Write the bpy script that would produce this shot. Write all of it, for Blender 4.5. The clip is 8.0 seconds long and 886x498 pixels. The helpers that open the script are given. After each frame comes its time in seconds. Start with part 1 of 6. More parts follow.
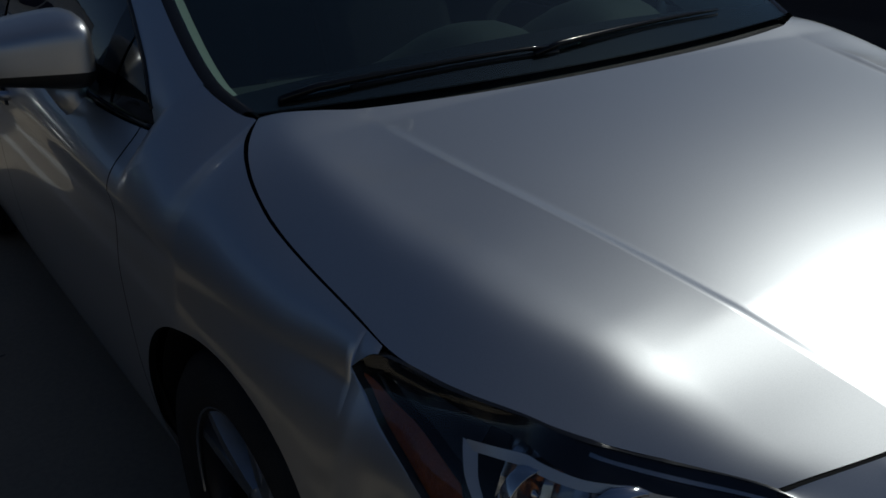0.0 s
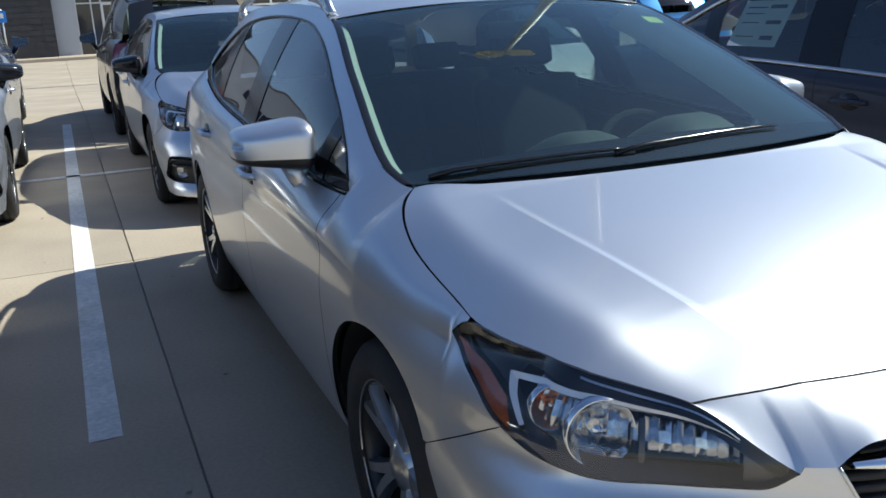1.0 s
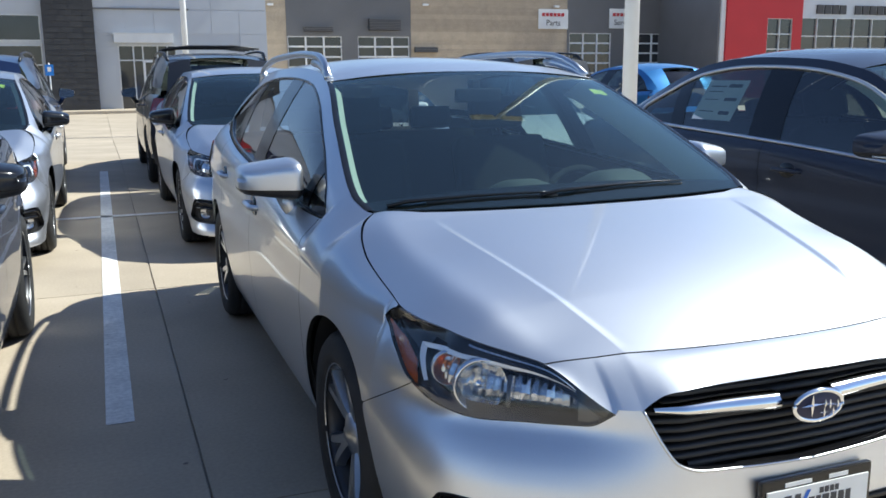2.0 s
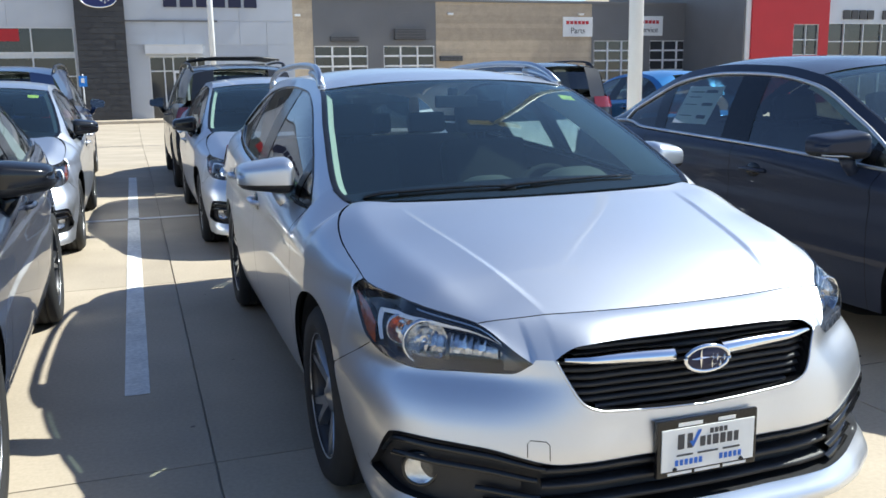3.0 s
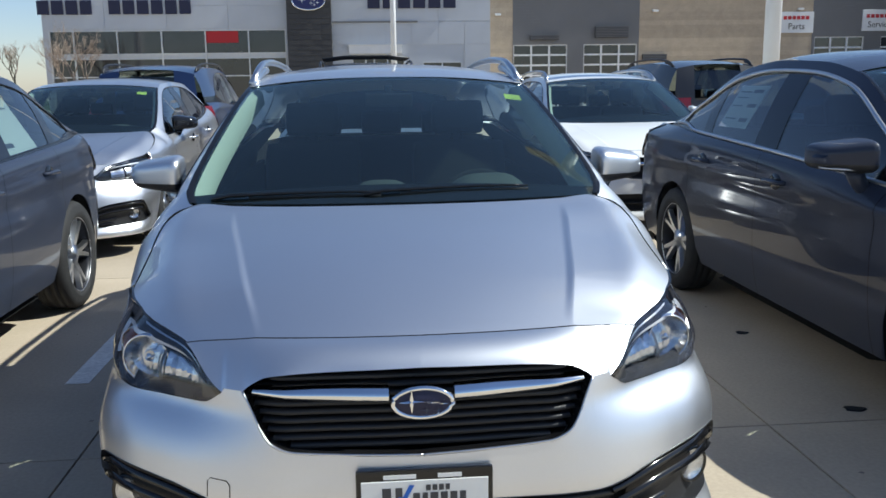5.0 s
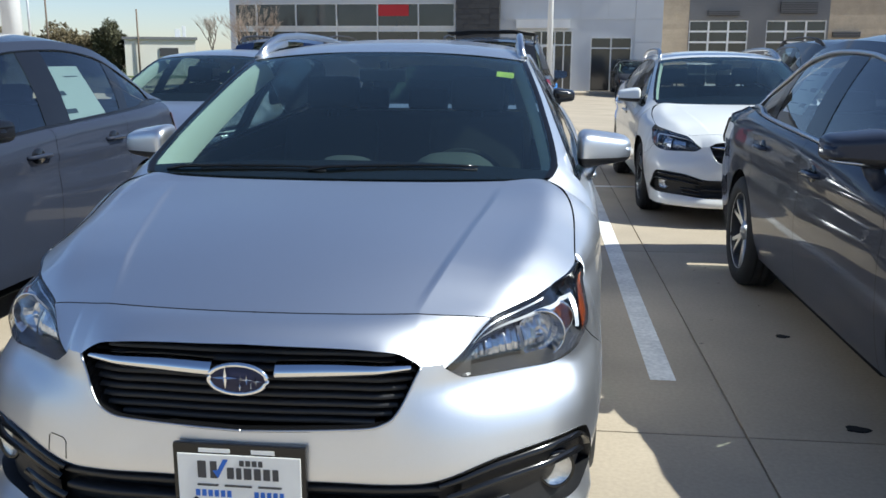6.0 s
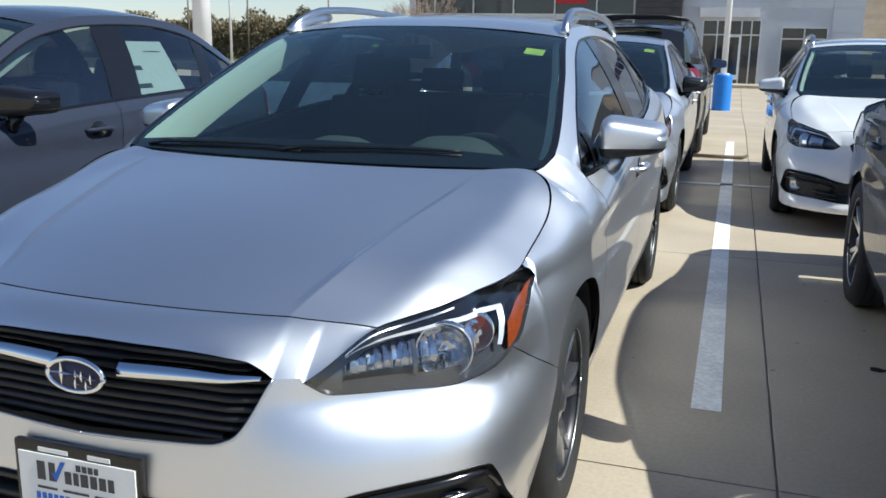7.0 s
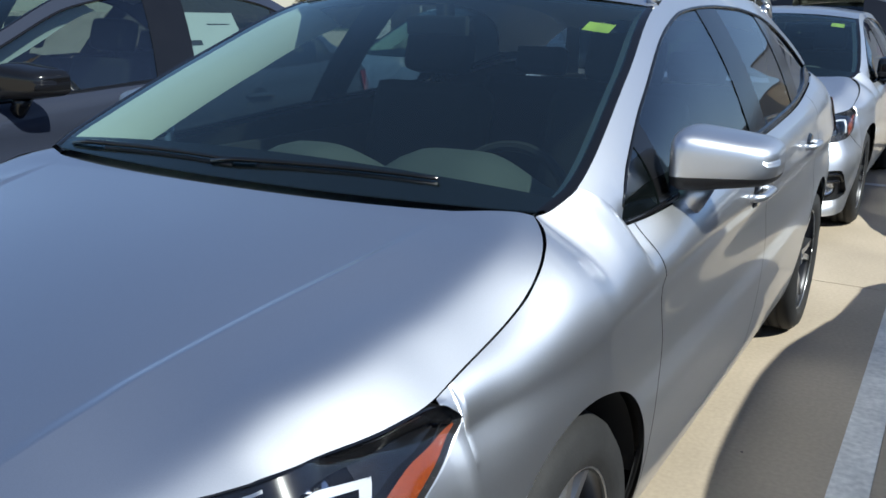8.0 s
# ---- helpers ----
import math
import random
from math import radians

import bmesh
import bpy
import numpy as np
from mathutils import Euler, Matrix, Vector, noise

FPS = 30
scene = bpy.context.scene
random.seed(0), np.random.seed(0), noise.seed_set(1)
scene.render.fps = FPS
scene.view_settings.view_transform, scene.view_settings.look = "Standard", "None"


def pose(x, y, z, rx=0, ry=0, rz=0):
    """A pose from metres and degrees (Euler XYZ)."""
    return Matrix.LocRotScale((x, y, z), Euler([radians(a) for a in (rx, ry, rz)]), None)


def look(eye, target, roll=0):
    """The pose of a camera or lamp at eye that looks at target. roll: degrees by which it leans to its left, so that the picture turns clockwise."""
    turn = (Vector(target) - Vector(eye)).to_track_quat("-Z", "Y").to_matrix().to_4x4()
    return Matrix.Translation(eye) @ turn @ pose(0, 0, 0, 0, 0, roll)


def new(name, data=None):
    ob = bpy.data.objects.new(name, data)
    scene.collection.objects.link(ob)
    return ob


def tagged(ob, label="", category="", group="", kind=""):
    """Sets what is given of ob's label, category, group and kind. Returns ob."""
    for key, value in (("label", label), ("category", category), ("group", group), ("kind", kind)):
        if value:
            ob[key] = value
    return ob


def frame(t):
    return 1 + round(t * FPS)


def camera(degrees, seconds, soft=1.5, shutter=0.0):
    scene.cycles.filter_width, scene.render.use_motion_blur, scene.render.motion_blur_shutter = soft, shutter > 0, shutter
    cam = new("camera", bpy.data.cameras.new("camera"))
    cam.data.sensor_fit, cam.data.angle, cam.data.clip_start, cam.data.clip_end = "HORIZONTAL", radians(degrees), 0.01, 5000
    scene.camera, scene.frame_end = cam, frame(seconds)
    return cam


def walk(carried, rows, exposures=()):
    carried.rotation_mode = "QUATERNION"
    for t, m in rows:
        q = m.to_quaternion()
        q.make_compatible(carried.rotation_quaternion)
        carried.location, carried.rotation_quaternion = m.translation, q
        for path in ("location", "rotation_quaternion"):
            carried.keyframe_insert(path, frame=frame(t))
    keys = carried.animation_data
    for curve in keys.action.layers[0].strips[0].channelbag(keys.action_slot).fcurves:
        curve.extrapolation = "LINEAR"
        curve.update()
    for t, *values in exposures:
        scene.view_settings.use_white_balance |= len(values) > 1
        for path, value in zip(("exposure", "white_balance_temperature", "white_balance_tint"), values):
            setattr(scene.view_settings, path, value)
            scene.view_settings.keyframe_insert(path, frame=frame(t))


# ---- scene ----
cam = camera(53.5, 8.0, soft=1.6)


def eye_pose(x, y, z, yaw, pitch, roll):
    """A camera pose: yaw to the left from +y, pitch up, roll as look() has it."""
    a, p = radians(yaw), radians(pitch)
    ahead = Vector((-math.sin(a) * math.cos(p), math.cos(a) * math.cos(p), math.sin(p)))
    return look((x, y, z), Vector((x, y, z)) + ahead, roll)


PATH = [
    (0.0, -1.231, -0.167, 1.310, -34.79, -23.46, -1.78),
    (0.5, -1.326, -0.495, 1.330, -23.70, -19.39, -1.68),
    (1.0, -1.431, -0.837, 1.383, -22.53, -15.66, -2.63),
    (1.5, -1.419, -1.234, 1.371, -20.79, -11.38, -1.85),
    (1.7, -1.431, -1.320, 1.381, -21.12, -11.31, -0.60),
    (2.8, -1.465, -1.842, 1.369, -20.30, -11.49, -0.93),
    (3.0, -1.397, -1.911, 1.377, -19.10, -10.82, -0.92),
    (3.5, -1.121, -2.037, 1.370, -16.98, -10.05, -0.70),
    (4.0, -0.820, -1.973, 1.338, -15.03, -9.74, -0.08),
    (4.5, -0.497, -1.905, 1.362, -10.35, -9.56, -0.48),
    (4.7, -0.362, -1.925, 1.351, -8.24, -9.93, -0.81),
    (5.8, 0.545, -1.849, 1.358, 3.61, -12.18, 0.26),
    (6.0, 0.669, -1.848, 1.354, 6.23, -12.20, 0.19),
    (6.5, 1.031, -1.809, 1.338, 13.64, -12.62, 0.45),
    (7.0, 1.228, -1.391, 1.305, 17.95, -12.98, 0.96),
    (7.5, 1.376, -0.932, 1.303, 23.23, -13.28, 1.34),
    (8.0, 1.350, -0.356, 1.313, 30.21, -14.87, 1.10),
]
EXPOSURES = [(0.0, -2.3, 5980, 2), (0.1, -1.3, 5980, 2), (0.2, -0.65, 5980, 2), (0.3, -0.48, 5980, 2), (0.5, -0.2, 5980, 2), (0.8, 0.22, 5980, 2), (1.5, 0.58, 5980, 2), (3.0, 0.82, 5980, 2), (3.5, 0.50, 5980, 2), (4.5, 0.42, 5980, 2), (6.5, 0.48, 5980, 2), (8.0, 0.31, 5980, 2)]
walk(cam, [(r[0], eye_pose(*r[1:])) for r in PATH], EXPOSURES)

# ---- sky and sun ----
SUN_ELEV, SUN_AZ = 46.7, 93.0  # degrees; azimuth from +y towards +x
world = bpy.data.worlds.new("sky")
scene.world = world
world.use_nodes = True
wn = world.node_tree.nodes
sky = wn.new("ShaderNodeTexSky")
sky.sky_type = "NISHITA"
sky.sun_disc = False
sky.sun_elevation, sky.sun_rotation = radians(SUN_ELEV), radians(SUN_AZ)
sky.altitude, sky.air_density, sky.dust_density, sky.ozone_density = 200, 1.0, 0.35, 1.5
wn["Background"].inputs["Strength"].default_value = 0.080
haze = wn.new("ShaderNodeMix")
haze.data_type, haze.blend_type = "RGBA", "MULTIPLY"
haze.inputs[0].default_value = 1.0
for socket in haze.inputs:
    if socket.name == "B" and socket.type == "RGBA":
        socket.default_value = (1.06, 1.02, 1.14, 1.0)
world.node_tree.links.new(sky.outputs[0], [q for q in haze.inputs if q.name == "A" and q.type == "RGBA"][0])
world.node_tree.links.new([q for q in haze.outputs if q.type == "RGBA"][0], wn["Background"].inputs["Color"])
sun_data = bpy.data.lights.new("sun", "SUN")
sun_data.energy, sun_data.angle, sun_data.color = 5.0, radians(0.55), (1.0, 0.94, 0.84)
sun = new("sun", sun_data)
e, a = radians(SUN_ELEV), radians(SUN_AZ)
sun_dir = Vector((math.cos(e) * math.sin(a), math.cos(e) * math.cos(a), math.sin(e)))
sun.matrix_world = look(sun_dir * 60, (0, 0, 0))

# ---- materials ----
def mat(name, color, rough=0.5, metal=0.0, coat=0.0, var=0.0, scale=8.0, fine=0.0, fine_scale=200.0, bump=0.0, bump_scale=80.0,
        spec=0.5, rough_var=0.0, obj_var=0.0, coat_rough=0.03, stretch=(1, 1, 1), coat_ior=1.5):
    """A procedural surface: base colour varied by coarse and fine noise, roughness variation and relief."""
    m = bpy.data.materials.new(name)
    m.use_nodes = True
    n, l = m.node_tree.nodes, m.node_tree.links
    b = n["Principled BSDF"]
    b.inputs["Roughness"].default_value = rough
    b.inputs["Metallic"].default_value = metal
    b.inputs["Coat Weight"].default_value = coat
    b.inputs["Coat Roughness"].default_value = coat_rough
    b.inputs["Coat IOR"].default_value = coat_ior
    b.inputs["Specular IOR Level"].default_value = spec
    b.inputs["Base Color"].default_value = (*color, 1)
    if not (var or fine or bump or rough_var or obj_var):
        return m
    tc = n.new("ShaderNodeTexCoord")
    mp = n.new("ShaderNodeMapping")
    mp.inputs["Scale"].default_value = stretch
    l.new(tc.outputs["Object"], mp.inputs["Vector"])

    def tex(s, detail=4.0):
        t = n.new("ShaderNodeTexNoise")
        t.inputs["Scale"].default_value, t.inputs["Detail"].default_value = s, detail
        l.new(mp.outputs[0], t.inputs["Vector"])
        return t.outputs["Fac"]

    value = None
    for amount, s in ((var, scale), (fine, fine_scale)):
        if amount:
            r = n.new("ShaderNodeMapRange")
            r.inputs["From Min"].default_value, r.inputs["From Max"].default_value = 0.3, 0.7
            r.inputs["To Min"].default_value, r.inputs["To Max"].default_value = 1 - amount, 1 + amount
            l.new(tex(s), r.inputs["Value"])
            if value:
                q = n.new("ShaderNodeMath")
                q.operation = "MULTIPLY"
                l.new(value, q.inputs[0]), l.new(r.outputs[0], q.inputs[1])
                value = q.outputs[0]
            else:
                value = r.outputs[0]
    if obj_var:
        oi = n.new("ShaderNodeObjectInfo")
        r = n.new("ShaderNodeMapRange")
        r.inputs["To Min"].default_value, r.inputs["To Max"].default_value = 1 - obj_var, 1 + obj_var
        l.new(oi.outputs["Random"], r.inputs["Value"])
        if value:
            q = n.new("ShaderNodeMath")
            q.operation = "MULTIPLY"
            l.new(value, q.inputs[0]), l.new(r.outputs[0], q.inputs[1])
            value = q.outputs[0]
        else:
            value = r.outputs[0]
    if value:
        h = n.new("ShaderNodeVectorMath")
        h.operation = "SCALE"
        h.inputs[0].default_value = color
        l.new(value, h.inputs["Scale"])
        l.new(h.outputs[0], b.inputs["Base Color"])
    if rough_var:
        r = n.new("ShaderNodeMapRange")
        r.inputs["To Min"].default_value, r.inputs["To Max"].default_value = rough - rough_var, rough + rough_var
        l.new(tex(scale * 1.7), r.inputs["Value"])
        l.new(r.outputs[0], b.inputs["Roughness"])
    if bump:
        k = n.new("ShaderNodeBump")
        k.inputs["Strength"].default_value, k.inputs["Distance"].default_value = bump, 0.004
        l.new(tex(bump_scale), k.inputs["Height"])
        l.new(k.outputs[0], b.inputs["Normal"])
    return m


def glass(name, tint, gloss=0.0, edge=0.08, glare_veil=0.0, sheen=(1, 1, 1)):
    """Thin glazing: tinted see-through body with a gloss that grows towards grazing angles."""
    m = bpy.data.materials.new(name)
    m.use_nodes = True
    n, l = m.node_tree.nodes, m.node_tree.links
    n.remove(n["Principled BSDF"])
    t, g, f, x = n.new("ShaderNodeBsdfTransparent"), n.new("ShaderNodeBsdfGlossy"), n.new("ShaderNodeLayerWeight"), n.new("ShaderNodeMixShader")
    t.inputs[0].default_value = (*tint, 1)
    g.inputs["Roughness"].default_value = gloss
    g.inputs["Color"].default_value = (*sheen, 1)
    f.inputs["Blend"].default_value = 0.5
    p, r = n.new("ShaderNodeMath"), n.new("ShaderNodeMapRange")
    p.operation, p.inputs[1].default_value = "POWER", 4.5
    r.inputs["To Min"].default_value, r.inputs["To Max"].default_value = edge, 1.0
    l.new(f.outputs["Facing"], p.inputs[0]), l.new(p.outputs[0], r.inputs["Value"])
    l.new(r.outputs[0], x.inputs[0]), l.new(t.outputs[0], x.inputs[1]), l.new(g.outputs[0], x.inputs[2])
    # blue-green diffuse film that imitates sky glare lying on the glass
    if glare_veil:
        d, y, k, w = n.new("ShaderNodeBsdfDiffuse"), n.new("ShaderNodeMixShader"), n.new("ShaderNodeTexNoise"), n.new("ShaderNodeMapRange")
        d.inputs[0].default_value = (0.52, 0.62, 0.64, 1)
        k.inputs["Scale"].default_value, k.inputs["Detail"].default_value = 3.0, 6.0
        w.inputs["To Min"].default_value, w.inputs["To Max"].default_value = glare_veil * 0.6, glare_veil * 1.4
        l.new(k.outputs["Fac"], w.inputs["Value"]), l.new(w.outputs[0], y.inputs[0])
        l.new(x.outputs[0], y.inputs[1]), l.new(d.outputs[0], y.inputs[2])
        x = y
    l.new(x.outputs[0], n["Material Output"].inputs["Surface"])
    return m


def car_paint(name, color, rough=0.41, metal=1.0, flake=0.05):
    return mat(name, color, rough, metal, coat=0.7, fine=flake, fine_scale=900.0, var=0.015, scale=2.0, coat_rough=0.04, coat_ior=1.5)


PAINT_SILVER = car_paint("silver metallic paint", (0.70, 0.712, 0.745))
PAINT_GREY = mat("dark grey metallic paint", (0.029, 0.035, 0.055), 0.42, 0.0, coat=0.8, spec=0.1, var=0.02, scale=2.0, fine=0.06, fine_scale=900.0, coat_rough=0.03, coat_ior=1.34)
PAINT_WHITE = mat("white paint", (0.80, 0.80, 0.79), 0.4, 0.0, coat=1.0, var=0.01)
PAINT_BLACK = car_paint("black metallic paint", (0.008, 0.008, 0.011), 0.4, 0.1)
PAINT_BLUE = car_paint("dark blue metallic paint", (0.03, 0.05, 0.12), 0.32, 0.7)
PAINT_SKY = car_paint("bright blue metallic paint", (0.05, 0.22, 0.5), 0.32, 0.6)
PLASTIC = mat("black textured plastic", (0.016, 0.016, 0.018), 0.45, bump=0.25, bump_scale=900, fine=0.15, fine_scale=500)
GLOSS_BLACK = mat("gloss black trim", (0.008, 0.008, 0.009), 0.12, var=0.1)
SEAM = mat("dark panel gap", (0.006, 0.006, 0.007), 0.9, var=0.2)
RUBBER = mat("tyre rubber", (0.018, 0.018, 0.019), 0.75, var=0.25, scale=12, fine=0.2, fine_scale=300, bump=0.3, bump_scale=250)
CHROME = mat("chrome", (0.82, 0.83, 0.85), 0.08, 1.0, var=0.02, rough_var=0.03)
SATIN = mat("satin silver trim", (0.62, 0.63, 0.65), 0.28, 1.0, var=0.03)
ALLOY = mat("machined alloy", (0.55, 0.56, 0.58), 0.3, 1.0, var=0.05, scale=30)
ALLOY_DARK = mat("dark alloy pocket", (0.05, 0.05, 0.055), 0.4, 0.7, var=0.1)
WINDSCREEN = glass("windscreen glass", (0.56, 0.68, 0.64), edge=0.10, glare_veil=0.006, sheen=(0.86, 1.0, 0.96))
SIDE_GLASS = glass("side glass", (0.45, 0.54, 0.53), edge=0.12)
DARK_GLASS = glass("privacy glass", (0.10, 0.12, 0.12))
LENS = glass("clear lamp lens", (0.93, 0.94, 0.95), edge=0.06)
LAMP_BACK = mat("bright lamp reflector", (0.62, 0.63, 0.65), 0.22, 0.9, fine=0.2, fine_scale=90, bump=0.15, bump_scale=120)
FACET = mat("faceted lamp chrome", (0.66, 0.67, 0.69), 0.16, 1.0, fine=0.25, fine_scale=55)
AMBER_CHROME = mat("amber tinted lamp chrome", (0.72, 0.30, 0.12), 0.22, 0.9, fine=0.25, fine_scale=60)
SMOKE = mat("smoked lamp trim", (0.10, 0.10, 0.105), 0.22, 0.6, var=0.1, scale=20)
BROW = mat("pale brow strip", (0.82, 0.83, 0.85), 0.22, 0.25, var=0.03)
MIRROR = mat("mirror", (0.9, 0.9, 0.9), 0.02, 1.0)
AMBER = mat("amber reflector", (0.25, 0.048, 0.008), 0.18, coat=0.6, fine=0.2, fine_scale=120, bump=0.4, bump_scale=240)
RED_LENS = mat("red lamp lens", (0.16, 0.006, 0.009), 0.15, coat=0.7, fine=0.15, fine_scale=120)
CABIN = mat("black cabin cloth", (0.018, 0.018, 0.02), 0.9, fine=0.25, fine_scale=260, bump=0.2, bump_scale=400)
DASH = mat("grey dashboard foam", (0.075, 0.08, 0.08), 0.7, fine=0.12, fine_scale=400, bump=0.2, bump_scale=600)
TRIM_PALE = mat("pale grey pillar trim", (0.62, 0.62, 0.58), 0.8, fine=0.05, fine_scale=300)
PAPER = mat("white paper", (0.80, 0.80, 0.77), 0.7, var=0.03, scale=20)
INK = mat("dark print", (0.05, 0.05, 0.055), 0.6, var=0.1, scale=60)
INK_BLUE = mat("blue print", (0.02, 0.12, 0.5), 0.5, var=0.1, scale=60)
INK_NAVY = mat("navy print", (0.010, 0.012, 0.045), 0.5, var=0.08, scale=30)
OVAL_BLUE = mat("deep blue sign face", (0.012, 0.02, 0.12), 0.4, var=0.08, scale=3)
INK_RED = mat("red print", (0.45, 0.02, 0.03), 0.5, var=0.08, scale=40)
STICKER = mat("yellow green sticker", (0.62, 0.72, 0.12), 0.6, var=0.15, scale=18)
CONCRETE = mat("concrete slab", (0.42, 0.352, 0.268), 0.85, var=0.15, scale=0.9, fine=0.07, fine_scale=60, bump=0.18, bump_scale=180, obj_var=0.05)
LINE_PAINT = mat("worn white road paint", (0.78, 0.76, 0.72), 0.7, var=0.12, scale=5, fine=0.14, fine_scale=40, bump=0.4, bump_scale=120)
CLAD_GREY = mat("light grey metal panel", (0.50, 0.52, 0.56), 0.45, 0.3, var=0.05, scale=0.7, obj_var=0.03, rough_var=0.05)
CLAD_DARK = mat("dark ribbed metal siding", (0.17, 0.17, 0.178), 0.5, 0.2, var=0.06, scale=0.6)
STONE_DARK = mat("charcoal split stone", (0.050, 0.051, 0.055), 0.8, var=0.08, scale=3, fine=0.12, fine_scale=25, bump=0.3, bump_scale=20, obj_var=0.04)
TAN = mat("tan split block", (0.44, 0.365, 0.275), 0.85, var=0.08, scale=2, fine=0.12, fine_scale=20, bump=0.5, bump_scale=25, obj_var=0.08)
RED_PANEL = mat("red metal panel", (0.42, 0.012, 0.02), 0.4, 0.1, var=0.05, scale=0.8)
WHITE_METAL = mat("white painted metal", (0.72, 0.73, 0.74), 0.45, var=0.05, scale=2)
MULLION = mat("pale aluminium mullion", (0.60, 0.61, 0.62), 0.4, 0.4, var=0.05)
STORE_GLASS = mat("dark storefront glass", (0.028, 0.030, 0.034), 0.06, 0.0, spec=0.9, var=0.3, scale=0.5)
BLUE_PAINT = mat("bright blue paint", (0.02, 0.19, 0.62), 0.45, var=0.10, scale=3, fine=0.06, fine_scale=60)
BARK = mat("grey bark", (0.20, 0.165, 0.14), 0.9, var=0.2, scale=6, bump=0.5, bump_scale=40)
TWIG = mat("bare twigs", (0.30, 0.235, 0.19), 0.9, var=0.2, scale=4)
EVERGREEN = mat("evergreen needles", (0.07, 0.068, 0.032), 0.8, var=0.4, scale=2)
HEDGE = mat("brown winter hedge", (0.17, 0.135, 0.075), 0.9, var=0.35, scale=1.5)
GRASS = mat("spring grass", (0.08, 0.105, 0.03), 0.9, var=0.3, scale=0.3, fine=0.3, fine_scale=8)
WALL_WHITE = mat("white rendered wall", (0.68, 0.65, 0.58), 0.8, var=0.05, scale=0.5)
WOOD_POLE = mat("weathered wood pole", (0.16, 0.12, 0.09), 0.9, var=0.2, scale=3, stretch=(6, 6, 0.6))

# ---- mesh helpers ----
def mesh_object(name, verts, faces, material, parent=None, label="", smooth=True, at=None):
    """One mesh object from vertices and faces; under parent as a part of it."""
    me = bpy.data.meshes.new(name)
    me.from_pydata([tuple(map(float, v)) for v in verts], [], [tuple(map(int, f)) for f in faces])
    me.materials.append(material)
    if smooth:
        me.shade_smooth()
    me.update()
    ob = new(name, me)
    if parent is not None:
        ob.parent = parent
    if at is not None:
        ob.matrix_basis = at
    if label:
        ob["label"] = label
    return ob


def part(name, bm, material, parent, label="", smooth=False, at=None):
    """Links a bmesh as one mesh object under a thing or part."""
    me = bpy.data.meshes.new(name)
    bm.to_mesh(me)
    bm.free()
    me.materials.append(material)
    if smooth:
        me.shade_smooth()
    ob = new(name, me)
    if parent is not None:
        ob.parent = parent
    if at is not None:
        ob.matrix_basis = at
    if label:
        ob["label"] = label
    return ob


def thing(name, label, category, at=None, group="", kind=""):
    """An Empty at a thing's base."""
    ob = new(name)
    ob.empty_display_size = 0.1
    if at is not None:
        ob.matrix_basis = at
    return tagged(ob, label, category, group, kind)


def box(bm, x0, x1, y0, y1, z0, z1, bevel=0.0, m=None):
    """A box, with bevelled edges if asked for."""
    r = bmesh.ops.create_cube(bm, size=1)
    vs = r["verts"]
    for v in vs:
        v.co = Vector((x0 + (v.co.x + 0.5) * (x1 - x0), y0 + (v.co.y + 0.5) * (y1 - y0), z0 + (v.co.z + 0.5) * (z1 - z0)))
    if m is not None:
        for v in vs:
            v.co = m @ v.co
    if bevel:
        es = list({e for v in vs for e in v.link_edges})
        bmesh.ops.bevel(bm, geom=es, offset=bevel, segments=2, affect="EDGES", profile=0.7)
    return bm


def boxes(*dims, bevel=0.0):
    bm = bmesh.new()
    for d in dims:
        box(bm, *d, bevel=bevel)
    return bm


def tube(points, radius, sides=8, closed=False):
    """Vertices and faces of a tube along points; radius a number or one per point."""
    p = np.asarray(points, float)
    n = len(p)
    r = np.full(n, radius) if np.isscalar(radius) else np.asarray(radius, float)
    verts, faces = [], []
    for i in range(n):
        a, b = p[max(i - 1, 0)], p[min(i + 1, n - 1)]
        d = Vector(b - a).normalized()
        u = d.orthogonal().normalized() if abs(d.z) > 0.95 else d.cross(Vector((0, 0, 1))).normalized()
        w = d.cross(u)
        for k in range(sides):
            q = 2 * math.pi * k / sides
            verts.append(Vector(p[i]) + float(r[i]) * (math.cos(q) * u + math.sin(q) * w))
    for i in range(n - 1):
        for k in range(sides):
            k2 = (k + 1) % sides
            faces.append((i * sides + k, i * sides + k2, (i + 1) * sides + k2, (i + 1) * sides + k))
    faces.append(tuple(range(sides))[::-1])
    faces.append(tuple((n - 1) * sides + k for k in range(sides)))
    return verts, faces


def grid_faces(n, m, flip=False):
    f = []
    for i in range(n - 1):
        for j in range(m - 1):
            q = (i * m + j, (i + 1) * m + j, (i + 1) * m + j + 1, i * m + j + 1)
            f.append(q[::-1] if flip else q)
    return f


